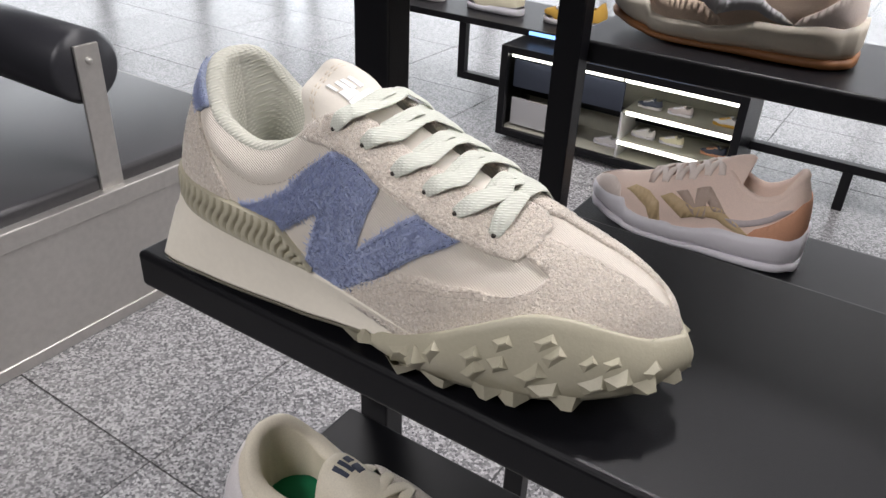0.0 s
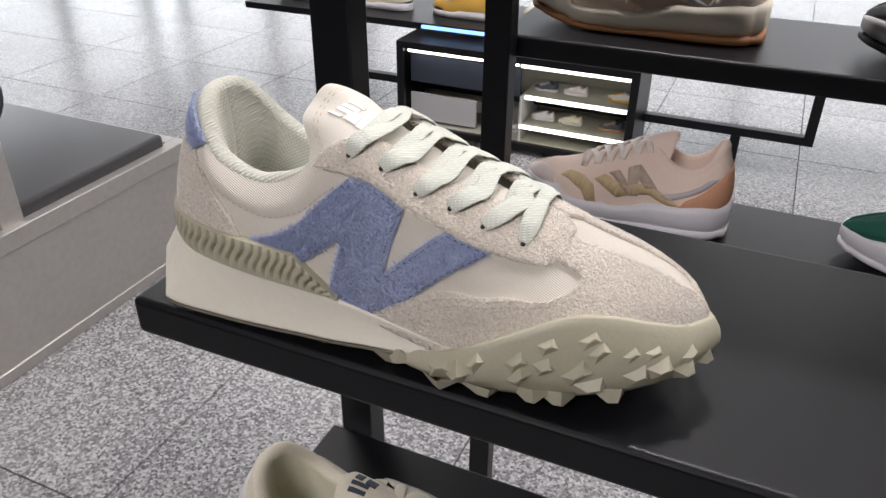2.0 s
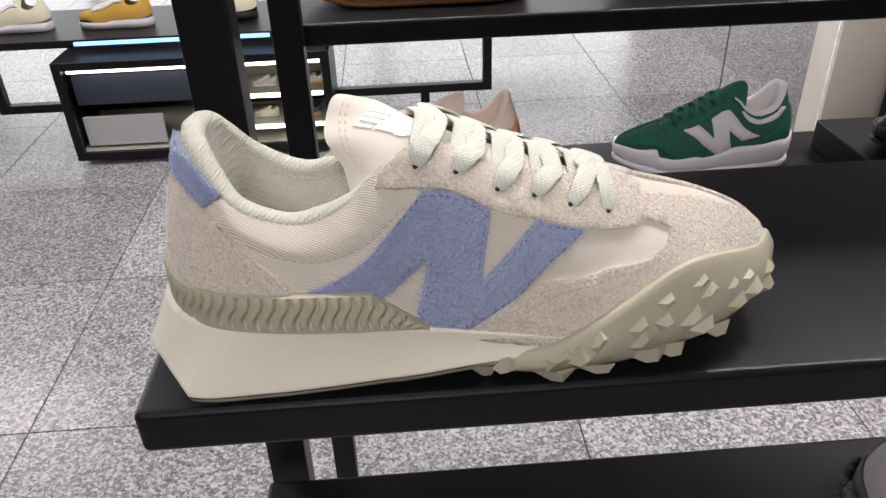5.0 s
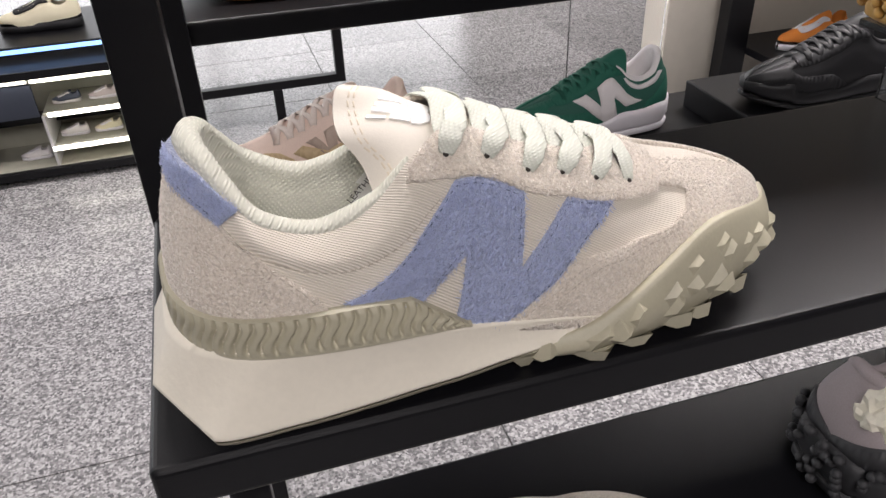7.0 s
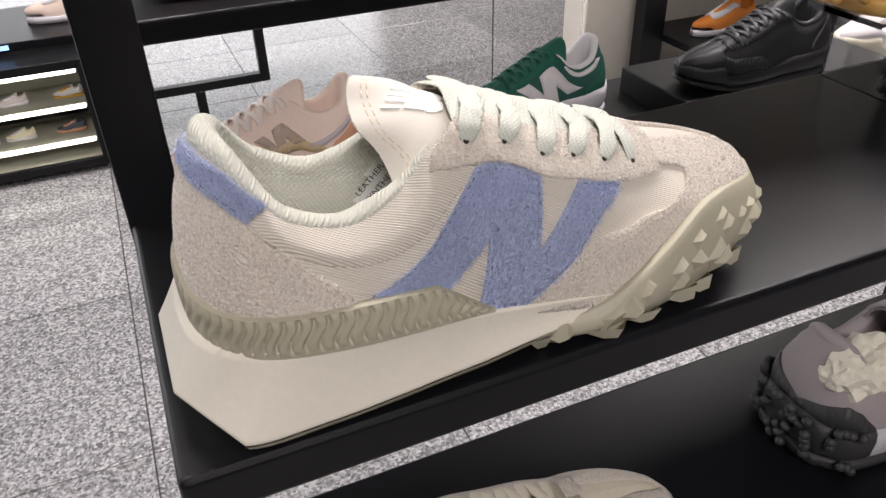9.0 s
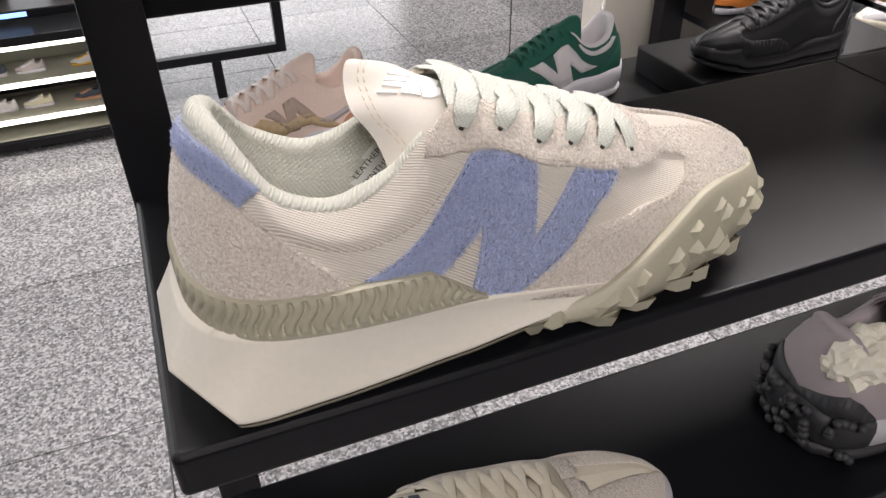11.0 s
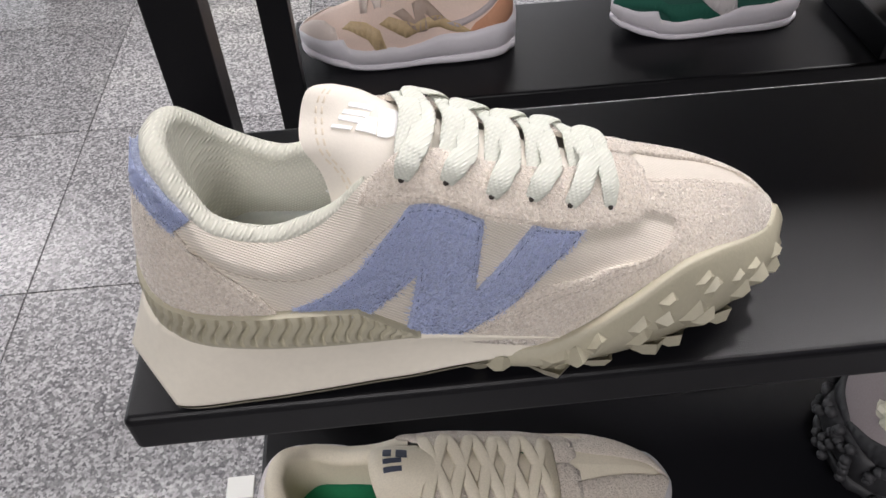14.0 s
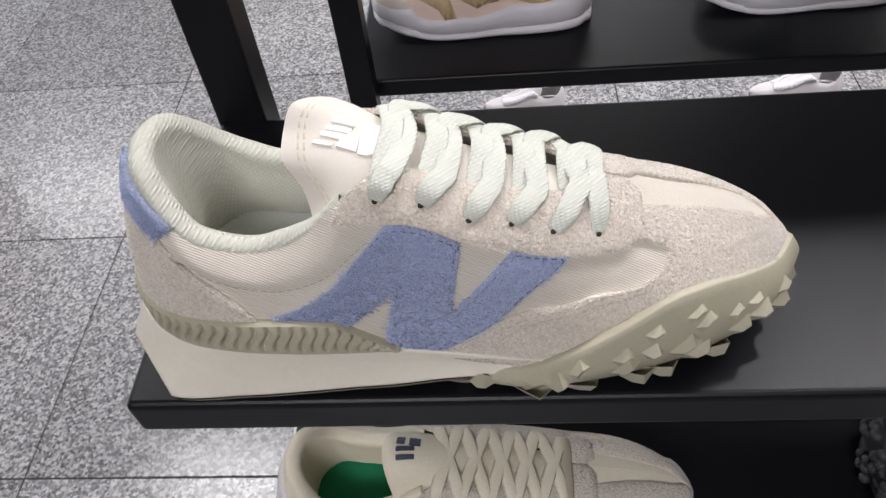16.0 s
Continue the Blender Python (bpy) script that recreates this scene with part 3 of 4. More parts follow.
    for i in range(nt):
        for j in range(nw):
            t, w = 5 * (i / (nt - 1)) ** 1.25, -1 + 2 * j / (nw - 1)
            low.append(on_tongue(t, w) - tongue_up(t, w) * (.0012 + .0034 * min(1, t / .5)))
    faces = grid_faces(nt, nw, flip=True) + grid_faces(nt, nw, base=nt * nw)
    n0 = nt * nw
    rim_ids = [j for j in range(nw)] + [i * nw + nw - 1 for i in range(1, nt)]
    faces += [(p, q, q + n0, p + n0) for p, q in zip(rim_ids, rim_ids[1:])]
    side_ids = [i * nw for i in range(nt)]
    faces += [(q, p, p + n0, q + n0) for p, q in zip(side_ids, side_ids[1:])]
    tongue = mesh_part("tongue", top + low, faces, TONGUE, shoe, "cream padded tongue")
    for d in (0.0, .10):
        line = [(.40 + d, .40), (.34 + d, .14), (.36 + d, -.18), (.35 + d, -.48), (.47 + d, -.63), (.57 + d, -.78), (.54 + d, -.95)]
        mesh_part("stitching", *stitches(line, -1, .0002, fn=on_tongue, nrm=tongue_up, length=.0028, gap=.0014, width=.0004), THREAD_PALE, tongue, "beige tongue stitching")
    # raised print on the tongue: slanted bars and two blocks
    shapes = [[(.88, .20), (1.42, .20), (1.38, .12), (.86, .14)], [(.80, .10), (1.32, .08), (1.24, .0), (.76, .04)], [(.72, .02), (1.18, -.02), (1.10, -.10), (.70, -.04)],
              [(.62, -.10), (.92, -.14), (.88, -.18), (.58, -.14)], [(1.26, .02), (1.52, .02), (1.42, -.22), (.96, -.18), (1.04, -.08)],
              [(1.60, .22), (1.94, .26), (2.08, .18), (2.04, .06), (1.96, .0), (2.02, -.06), (1.94, -.18), (1.70, -.24), (1.46, -.24)]]
    for sh in shapes:
        mesh_part("print", *patch([(t, (w + 1) / 2) for t, w in sh], -1, .0008, lambda t, w, sd: on_tongue(t, 2 * w - 1), lambda t, w, sd: tongue_up(t, 2 * w - 1), .07, .02), PRINT, tongue, "white raised print", smooth=False)

    # laces: flat woven bands that cross over the tongue; each end lies on its lace panel and dips into an eyelet
    def lace(near, far, rise, lift, width, base):
        (a0, s0), (a1, s1) = near, far
        stops, ups = [], []
        for side, (a, s), to in ((-1, near, a1), (1, far, a0)):
            row = []
            for q in (0, .35, .70, 1.0):
                aa, ss = a + (to - a) * .50 * q, s + (.985 - s) * q
                n = normal(aa, ss, side)
                row.append((upper(aa, ss, side) + n * ((base if side < 0 else .0018) + lift * min(1, q * 2.6)), n))
            stops.append(row)
        left, right = stops[0], stops[1][::-1]
        e0, e1 = upper(a0, s0, -1), upper(a1, s1, 1)
        top = (e0 + e1) / 2 + np.array((0, 0, rise))
        line = [p for p, n in left] + [top] + [p for p, n in right]
        nrm = [n for p, n in left] + [np.array((0, 0, 1.0))] + [n for p, n in right]
        pts, ups = [], []
        for k in range(33):
            u = 8 * k / 32
            b = min(int(u), 7)
            q = u - b
            c = [line[min(max(b + d, 0), 8)] for d in (-1, 0, 1, 2)]
            pts.append(.5 * (2 * c[1] + (c[2] - c[0]) * q + (2 * c[0] - 5 * c[1] + 4 * c[2] - c[3]) * q * q + (3 * c[1] - c[0] - 3 * c[2] + c[3]) * q ** 3))
            n = nrm[b] * (1 - q) + nrm[b + 1] * q
            ups.append(n / np.linalg.norm(n))
        taper = [width * min(1, .58 + 3.4 * min(k, 32 - k) / 32) for k in range(33)]
        return tube_mesh(pts, taper, 14, .19, ups)

    for k in range(6):
        if k < 5:
            mesh_part("lace", *lace(EYELETS[k], (EYELETS[k + 1][0] + .2, EYELETS[k + 1][1]), .0128, .0026, .0045, .0018), LACE, shoe, "flat white lace band")
            a, s = EYELETS[k + 1]
            mesh_part("lace", *lace((a - .10, s + .08), EYELETS[k], .0112, .0008, .0044, -.0004), LACE, shoe, "flat white lace band")
        else:
            mesh_part("lace", *lace(EYELETS[k], EYELETS[k], .0112, .0024, .0045, .0018), LACE, shoe, "flat white lace band")

    # heel band with wavy ribs
    rows, cols = 20, 560
    verts = []
    us = np.linspace(-1, 1, cols)
    for u in us:
        side = -1 if u < 0 else 1
        a = abs(u) ** .9 * 7.25
        f = curve(FOOT, a)
        if a < .9:
            hi = .0620 - .004 * a
        elif a < 3:
            hi = .0584 - (a - .9) * .0018
        elif a < 6:
            hi = .0546 - (a - 3) * .0012
        else:
            hi = .0510 - (a - 6) * .0145
        lo = .0405 - .0010 * min(a, 6) - max(0, a - 6) * .0018
        hi = max(hi, lo + .0015)
        arc = u * 56
        for j in range(rows):
            q = j / (rows - 1)
            z = lo + (hi - lo) * q
            s = max(0.0, min(1, (z - f[2]) / (curve(RIM, a)[2] - f[2]) / 1.35))
            p = upper(a, s, side)
            n = normal(max(a, .02), s, side)
            phase = arc + side * .80 * math.sin(q * 5.6)
            rib = math.sin(phase * 2 * math.pi / 1.95) + .62
            edge = 1 if 0 < j < rows - 1 else 0
            fade = min(1, max(0, (q - .10) / .10)) * min(1, (1 - q) / .10)
            h = .0030 + (.0013 * (fade * max(-1, min(1, rib * 2.6)) + .5 * (1 - fade)) if j < rows - 1 else .0006)
            verts.append(np.array((p[0], p[1], z)) + n * np.array((1, 1, 0)) * h)
    mesh_part("heel_band", verts, grid_faces(cols, rows), RUBBER, shoe, "olive beige rubber band with wavy ribs")
    cap = []
    for i in range(cols):
        t = verts[i * rows + rows - 1]
        u = us[i]
        a, side = abs(u) ** .9 * 7.25, (-1 if u < 0 else 1)
        n = normal(max(a, .02), .3, side) * np.array((1, 1, 0))
        cap += [t, t - n * .0016 + np.array((0, 0, .0006)), t - n * .005]
    mesh_part("band_edge", cap, grid_faces(cols, 3), RUBBER, shoe, "smooth upper edge of the rubber band")

    # foam heel wedge
    RIDGE = [(.0035, 0, .0200), (.0035, .0258, .0203), (.0130, .0385, .0145), (.0230, .0515, .0085), (.055, .0508, .0065), (.084, .0495, .007), (.104, .0485, .008),
             (.122, .048, .009), (.142, .047, .011), (.168, .0468, .0140), (.192, .0462, .0185), (.203, .0455, .0215)]
    SEAM = [(.0120, 0, .0425), (.0145, .021, .0420), (.0245, .0360, .0408), (.042, .0442, .0402), (.062, .0472, .0388), (.084, .0480, .0374), (.104, .0476, .0356),
            (.122, .0464, .0330), (.142, .0456, .0290), (.168, .0465, .0250), (.192, .0462, .0205), (.203, .0455, .0222)]

    def straight(k, t):
        i = min(int(t), len(k) - 2)
        return np.array(k[i]) * (1 - (t - i)) + np.array(k[i + 1]) * (t - i)

    sheet = []
    cols2 = [(a, -1) for a in np.linspace(11, 0, 100)] + [(a, 1) for a in np.linspace(0, 11, 100)[1:]]
    for a, side in cols2:
        t, r = curve(SEAM, a), straight(RIDGE, a)
        if a > 3:
            r = curve(RIDGE, a)
        inn = np.array((t[0] + (.008 if a < 2 else 0), max(t[1] - .009, 0), t[2] - .001))
        ring = [inn, t]
        for q in (.12, .3, .5, .7, .86, .95):
            m = t + (r - t) * q
            m[1] = max(0, m[1] - .0016 * math.sin(math.pi * q) * (1 if a > 2 else .5))
            ring.append(m)
        ring += [r, r + np.array((.0006, -.0006 if r[1] > .001 else 0, -.0012)), np.array((r[0] + (.012 if a < 3 else .001), max(r[1] - .010, 0), r[2] - .0015))]
        sheet += [np.array((p[0], YC + side * max(p[1], 0), p[2])) for p in ring]
    mesh_part("midsole", sheet, grid_faces(len(cols2), 11, flip=True), FOAM, shoe, "cream foam midsole with flared heel")
    # thin rubber under the heel
    sheet = []
    for a, side in cols2:
        r = straight(RIDGE, a) if a <= 3 else curve(RIDGE, a)
        ring = [r + np.array((.0004, .0002, -.0010)), r + np.array((.0012, -.0006, -.0032)), np.array((r[0] + (.016 if a < 3 else 0), max(r[1] - .008, 0), max(r[2] - .0045, .0022))), np.array((r[0] + (.03 if a < 3 else 0), 0, .0022))]
        sheet += [np.array((p[0], YC + side * max(p[1], 0), p[2])) for p in ring]
    out = mesh_part("outsole", sheet, grid_faces(len(cols2), 4, flip=True), RUBBER, shoe, "olive beige rubber outsole")
    for x, L in ((.050, .016), (.092, .014), (.112, .012), (.150, .012)):
        for side in (-1, 1):
            p = np.array((x, YC + side * .040, .0048))
            mesh_part("stud", *lug(p, np.array((0, side * .35, -1.0)), np.array((1.0, 0, 0)), (L, .016), .0045), RUBBER, out, smooth=False)
    # forefoot wrap with studs
    cols3 = [(a, -1) for a in np.linspace(0, 8, 90)] + [(a, 1) for a in np.linspace(8, 0, 90)[1:]]
    sheet = []
    for a, side in cols3:
        p0 = foxing(a, 0, side)
        sheet.append(np.array((p0[0] - (.02 if a > 6 else 0), YC, max(p0[2] - .002, .0025))))
        sheet.append(p0 + np.array((0, -side * .006, -.0015)))
        for s in np.linspace(0, 1, 11):
            sheet.append(foxing(a, s, side))
        p1 = foxing(a, 1, side)
        sheet.append(p1 + np.array((-.0004 if a > 7 else 0, -side * .0010, .0007)))
        sheet.append(p1 + np.array((-.004 if a > 7 else 0, -side * .005, -.001)))
    wrap = mesh_part("toe_wrap", sheet, grid_faces(len(cols3), 15), RUBBER, shoe, "olive beige rubber toe wrap with pyramid studs")
    STUDS = [(4.65, .74, .013, .009), (4.92, .60, .013, .009), (3.78, .72, .011, .009), (5.65, .58, .010, .008), (6.15, .62, .010, .007), (3.25, .58, .013, .010), (3.35, .34, .015, .010),
             (3.8, .47, .010, .010), (2.35, .66, .012, .008), (4.5, .33, .017, .011), (4.78, .14, .017, .011), (3.6, .05, .018, .011), (5.8, .25, .014, .011), (6.35, .35, .013, .010),
             (2.0, .45, .012, .011), (1.5, .60, .015, .008), (1.5, .08, .019, .013), (4.15, .0, .015, .013), (2.5, .0, .017, .013), (7.7, .15, .011, .010), (7.0, .20, .012, .011),
             (.8, .35, .014, .010), (7.1, .52, .010, .008), (5.2, .0, .014, .012)]
    for k, (a, s, L, W) in enumerate(STUDS):
        for side in (-1, 1):
            p = foxing(a, s, side)
            u = foxing(min(a + .05, 8), s, side) - foxing(max(a - .05, 0), s, side)
            v = foxing(a, min(s + .05, 1), side) - foxing(a, max(s - .05, 0), side)
            n = np.cross(u, v) * -side
            n = n / np.linalg.norm(n)
            if s < .1:
                n = n + np.array((0, 0, -.9))
            turn = (.55 + .35 * math.sin(k * 2.4)) * -side
            w = np.cross(n, u)
            d = u / np.linalg.norm(u) + turn * w / (np.linalg.norm(w) + 1e-9)
            mesh_part("stud", *lug(p, n, d, (L, W), (.0030 + .0006 * (k % 3)) * (1 if s < .5 else .62)), RUBBER, wrap, smooth=False)
    # fibre label with printed lines, inside under the tongue
    axis = Matrix(((.72, -.69, 0, 0.0938), (0, 0, -1, .0698), (.69, .72, 0, 0.0598), (0, 0, 0, 1)))
    tag = part("fibre_label", block(-.003, -.0185, -.0006, .030, .0045, 0), PAPER, shoe, "white printed fibre label")
    tag.matrix_local = axis
    for k, words in enumerate(("LEATHER/SYNTHETIC", "SYNTHETIC", "NON-LEATHER")):
        font = bpy.data.curves.new("text", "FONT")
        font.body, font.size = words, .0042
        text = new("text", font)
        me = bpy.data.meshes.new_from_object(text)
        bpy.data.objects.remove(text)
        me.materials.append(INK)
        line = new("printed_line", me)
        line.parent = tag
        line.location = (0, -.0005 - k * .0060, .0003)
    return shoe


def flat_patch(poly, fn, nrm, lift):
    """A small raised block whose outline lies on a surface."""
    edge = dense(poly, .06)
    verts = [fn(a, s) + nrm(a, s) * lift for a, s in edge] + [fn(a, s) - nrm(a, s) * .0002 for a, s in edge]
    n = len(edge)
    return verts, [tuple(range(n))] + [(i, (i + 1) % n, n + (i + 1) % n, n + i) for i in range(n)]


hero_shoe()


# ---- the other sneakers ----
def sneaker(label, m, main, sole_mat, lining=None, overlays=(), lace_mat=None, heel_mat=None, midsole=None, insole=None, studs=None, chunk=1.0, tongue_mat=None, mark=None, group="shoes on the rack"):
    """A running shoe with upper, overlays, tongue, laces, lining, midsole and outsole. Toe along +x, heel at the origin."""
    shoe = thing("sneaker", label, "shoe", m, group)
    mesh_part("upper", *both(upper, 0, 16, 34, 10), main, shoe)
    for nm, poly, mt, lab in overlays:
        for side in (-1, 1):
            mesh_part(nm, *patch(poly, side, .0016, da=.3, ds=.07), mt, shoe, lab)
    # lining
    cols = [(a, -1) for a in np.linspace(7.3, 0, 22)] + [(a, 1) for a in np.linspace(0, 7.3, 22)[1:]]
    verts = []
    for a, side in cols:
        r = curve(RIM, a)
        rim = np.array((r[0], YC + side * max(r[1], 0), r[2]))
        inward = np.array((.062 + (r[0] - .062) * .35, YC, r[2])) - rim
        if a > 5.5:
            inward = np.array((0, -side * 1.0, 0))
        inward[2] = 0
        inward /= np.linalg.norm(inward) + 1e-9
        fat = .0055 if a < 6 else .0055 - (a - 6) * .002
        c = rim + inward * fat * .85
        ring = [c + inward * math.cos(w) * fat + np.array((0, 0, math.sin(w) * fat)) for w in np.linspace(math.radians(190), math.radians(-20), 8)]
        ring += [c + inward * fat * .9 + np.array((0, 0, -(r[2] - .045) * q)) for q in (.3, .6, 1)]
        verts += ring
    mesh_part("collar_lining", verts, grid_faces(len(cols), 11, flip=True), lining or main, shoe, "padded collar lining")
    ins = []
    for k in range(24):
        f = curve(FOOT, 15 * k / 23)
        ins += [(f[0] + .004, YC + w * max(f[1] - .008, .001), .052 - .02 * min(1, k / 14)) for w in (-1, -.5, 0, .5, 1)]
    mesh_part("insole", ins, grid_faces(24, 5, flip=True), insole or INSOLE, shoe)
    tv, n = [], 22
    for i in range(n):
        tv += [crest(6 * i / (n - 1), w, TONGUE_LINE, 1, 0) for w in np.linspace(-1, 1, 9)]
    tv += [v + np.array((.001, 0, -.004)) for v in tv]
    tf = grid_faces(n, 9, flip=True) + grid_faces(n, 9, base=n * 9) + [(j, j + 1, n * 9 + j + 1, n * 9 + j) for j in range(8)]
    tongue = mesh_part("tongue", tv, tf, tongue_mat or lining or main, shoe)
    if mark:
        bars = [[(1.5, -.30), (1.5, -.18), (2.3, -.12), (2.3, -.24)], [(1.5, -.08), (1.5, .04), (2.3, .10), (2.3, -.02)], [(2.1, .12), (2.1, .36), (2.5, .36), (2.5, .12)], [(1.5, .14), (1.5, .34), (1.9, .36), (1.9, .14)]]
        for sh in bars:
            mesh_part("print", *flat_patch(sh, lambda t, w: crest(t, w, TONGUE_LINE, 1, 0), lambda t, w: np.array((-.2, w * .7, 1.0)) / math.sqrt(1.04 + .49 * w * w), .0008), mark, tongue, "printed bars", False)
    for k in range(6):
        pn, nn = upper(*EYELETS[k], -1), normal(*EYELETS[k], -1)
        pf, nf = upper(*EYELETS[k], 1), normal(*EYELETS[k], 1)
        j = min(k + 1, 5)
        for p0, n0, p1, n1 in ((pn, nn, upper(*EYELETS[j], 1), normal(*EYELETS[j], 1)), (pf, nf, upper(*EYELETS[j], -1), normal(*EYELETS[j], -1))):
            pts = [p0 * (1 - q) + p1 * q + np.array((0, 0, .010 * (1 - (2 * q - 1) ** 4))) for q in np.linspace(0, 1, 12)]
            ups = [n0 * (1 - q) + n1 * q + np.array((0, 0, 1.2 * math.sin(math.pi * q))) for q in np.linspace(0, 1, 12)]
            mesh_part("lace", *tube_mesh(pts, .0042, 8, .34, ups), lace_mat or main, shoe)
    # soles
    def sole(nm, lo, hi, grow, mt, wave=0.0):
        cols = [(a, -1) for a in np.linspace(16, 0, 60)] + [(a, 1) for a in np.linspace(0, 16, 60)[1:]]
        vs = []
        for a, side in cols:
            f = curve(FOOT, a)
            w, x = max(f[1], 0), f[0]
            back = -.004 * chunk if a < 1.5 else (.003 if a > 14.5 else 0)
            spring = .018 * max(0, (x - .20) / .09) ** 2 + .006 * max(0, (.03 - x) / .03) ** 2
            top = max(f[2] + .007, .026) if a < 9 or a > 12 else .028
            za, zb = spring + lo * top, spring * (1 - hi) + hi * top + wave * math.sin(a * 2.2)
            for dz, dw in ((0, -.010), (0, -.002), (.25, .003 * chunk), (.75, .004 * chunk), (1, .0022), (1, -.006)):
                vs.append((x + back * (1 if dw > 0 else .3), YC + side * max(0, w + (dw + grow if a not in (0, 16) else 0)), za + (zb - za) * dz))
        ob = mesh_part(nm, vs, grid_faces(len(cols), 6), mt, shoe)
        if heel_mat:
            ob.data.materials.append(heel_mat)
            for k, face in enumerate(ob.data.polygons):
                face.material_index = 1 if cols[k // 5][0] < 3.7 else 0
        return ob
    sole("midsole", .22, 1.0, .001, midsole or sole_mat, .0012)
    sole("outsole", 0.0, .26, .0005, sole_mat)
    if studs:
        rng = random.Random(5)
        for i in range(44):
            side = -1 if i % 2 else 1
            a, s = rng.uniform(0, 3.0), rng.uniform(0, 1)
            f = curve(FOOT, a)
            nn = np.array((-1.0 if a < 1.2 else -.25, side * (.3 if a < 1.2 else 1.0), 0))
            nn /= np.linalg.norm(nn)
            p = np.array((f[0] - .002, YC + side * max(f[1], 0), .006 + .044 * s)) + nn * .002
            bm = bmesh.new()
            bmesh.ops.create_uvsphere(bm, u_segments=10, v_segments=6, radius=.0042, matrix=Matrix.Translation(p + nn * .0035))
            part("stud", bm, studs, shoe, "round black rubber stud", True)
    return shoe


def spot_on(x, y, z, turned, scale=1.0, lean=0.0):
    """The pose of a shoe whose toe points along +x, or along -x if turned."""
    if turned:
        return Matrix.Translation((x + .29 * scale, y + YC * scale, z)) @ pose(0, 0, 0, 0, 0, 180 + lean) @ Matrix.Scale(scale, 4)
    return Matrix.Translation((x, y - YC * scale, z)) @ pose(0, 0, 0, 0, 0, lean) @ Matrix.Scale(scale, 4)


def cloth(name, colour, rough=.8, **k):
    return material(name, colour, rough, grain=.25, grain_scale=900, stain=.15, stain_scale=40, bump=.4, bump_scale=1200, bump_dist=.0006, **k)


PEACH = cloth("peach mesh", (.95, .75, .64))
PEACH2 = cloth("pale peach leather", (.94, .81, .73), .5)
GOLD = material("dull gold film", (.66, .49, .28), .5, .0, grain=.2)
LILAC = cloth("lilac grey film", (.60, .52, .52), .5)
COPPER = cloth("copper suede", (.70, .36, .22))
WHITE = material("white foam", (.82, .79, .83), .5, grain=.06, grain_scale=200, stain=.08, stain_scale=30)
BRONZE = cloth("bronze film", (.56, .43, .35), .4)
GREEN = cloth("dark green suede", (.012, .115, .078))
GREEN2 = cloth("green mesh", (.02, .10, .075))
WHITEL = cloth("white leather", (.78, .74, .74), .5)
BONE = material("bone foam", (.62, .56, .46), .6, grain=.08)
DARKR = material("dark grey rubber", (.035, .035, .038), .6, grain=.2)
INKY = material("black smooth leather", (.016, .016, .018), .5, grain=.25, grain_scale=300, bump=.12, bump_scale=600, spec=.4)
CREAM = cloth("cream leather", (.80, .73, .58), .5)
OLDGREEN = material("bright green insole", (.005, .20, .085), .8, grain=.2)
TAUPE = cloth("taupe suede", (.36, .31, .315))
TAN = cloth("tan mesh", (.74, .57, .44))
GREYF = material("grey foam", (.55, .54, .55), .5, grain=.06)
GUM = material("gum rubber", (.33, .14, .05), .55, grain=.15)
YELLOW = cloth("mustard suede", (.62, .36, .06))
FLORAL = cloth("white floral canvas", (.80, .74, .55))
ORANGE = cloth("orange canvas", (.85, .28, .05))
NAVY = material("dark navy print", (.05, .06, .09), .6)

TOECAP = [(12.4, .05), (12.6, .5), (13.2, .75), (14.2, .9), (15.6, .9), (15.95, .5), (15.95, .05)]
SWEEP = [(4.6, .10), (5.4, .30), (6.6, .40), (8.2, .30), (9.4, .55), (9.9, .50), (8.6, .18), (6.6, .22), (5.4, .12)]
SWEEP2 = [(9.6, .15), (9.9, .42), (10.6, .55), (11.6, .60), (12.2, .45), (11.4, .38), (10.6, .30), (10.2, .15)]
HEELCUP = [(0, .0), (0, .55), (1.5, .58), (3.0, .45), (4.4, .25), (4.9, .0)]
HEELBAR = [(2.4, .55), (3.4, .62), (5.6, .36), (6.2, .30), (5.4, .22), (4.2, .36)]
COLLARBAR = [(2.6, .72), (4.4, .70), (5.8, .74), (6.6, .84), (6.4, .90), (5.2, .86), (3.4, .90)]

sneaker("peach running sneaker with gold and lilac overlays on a white sole", spot_on(.012, .680, BACK_LOW, True, .965, 2.5) @ Matrix.Diagonal((1, 1, 1.06, 1)), PEACH, WHITE, PEACH,
        [("toe_overlay", TOECAP, PEACH2, "pale peach toe cap"), ("side_overlay", [(8.0 + (a - 8.0) * .55, .40 + (s - .38) * .62) for a, s in ZIG], BRONZE, "small bronze zigzag overlay"), ("gold_overlay", SWEEP2, GOLD, "dull gold overlay"),
         ("sweep_overlay", SWEEP, GOLD, "dull gold sweep"), ("heel_overlay", HEELCUP, COPPER, "copper suede heel"), ("heel_bar", HEELBAR, LILAC, "lilac grey heel bar")],
        PEACH2, midsole=WHITE, chunk=1.3)
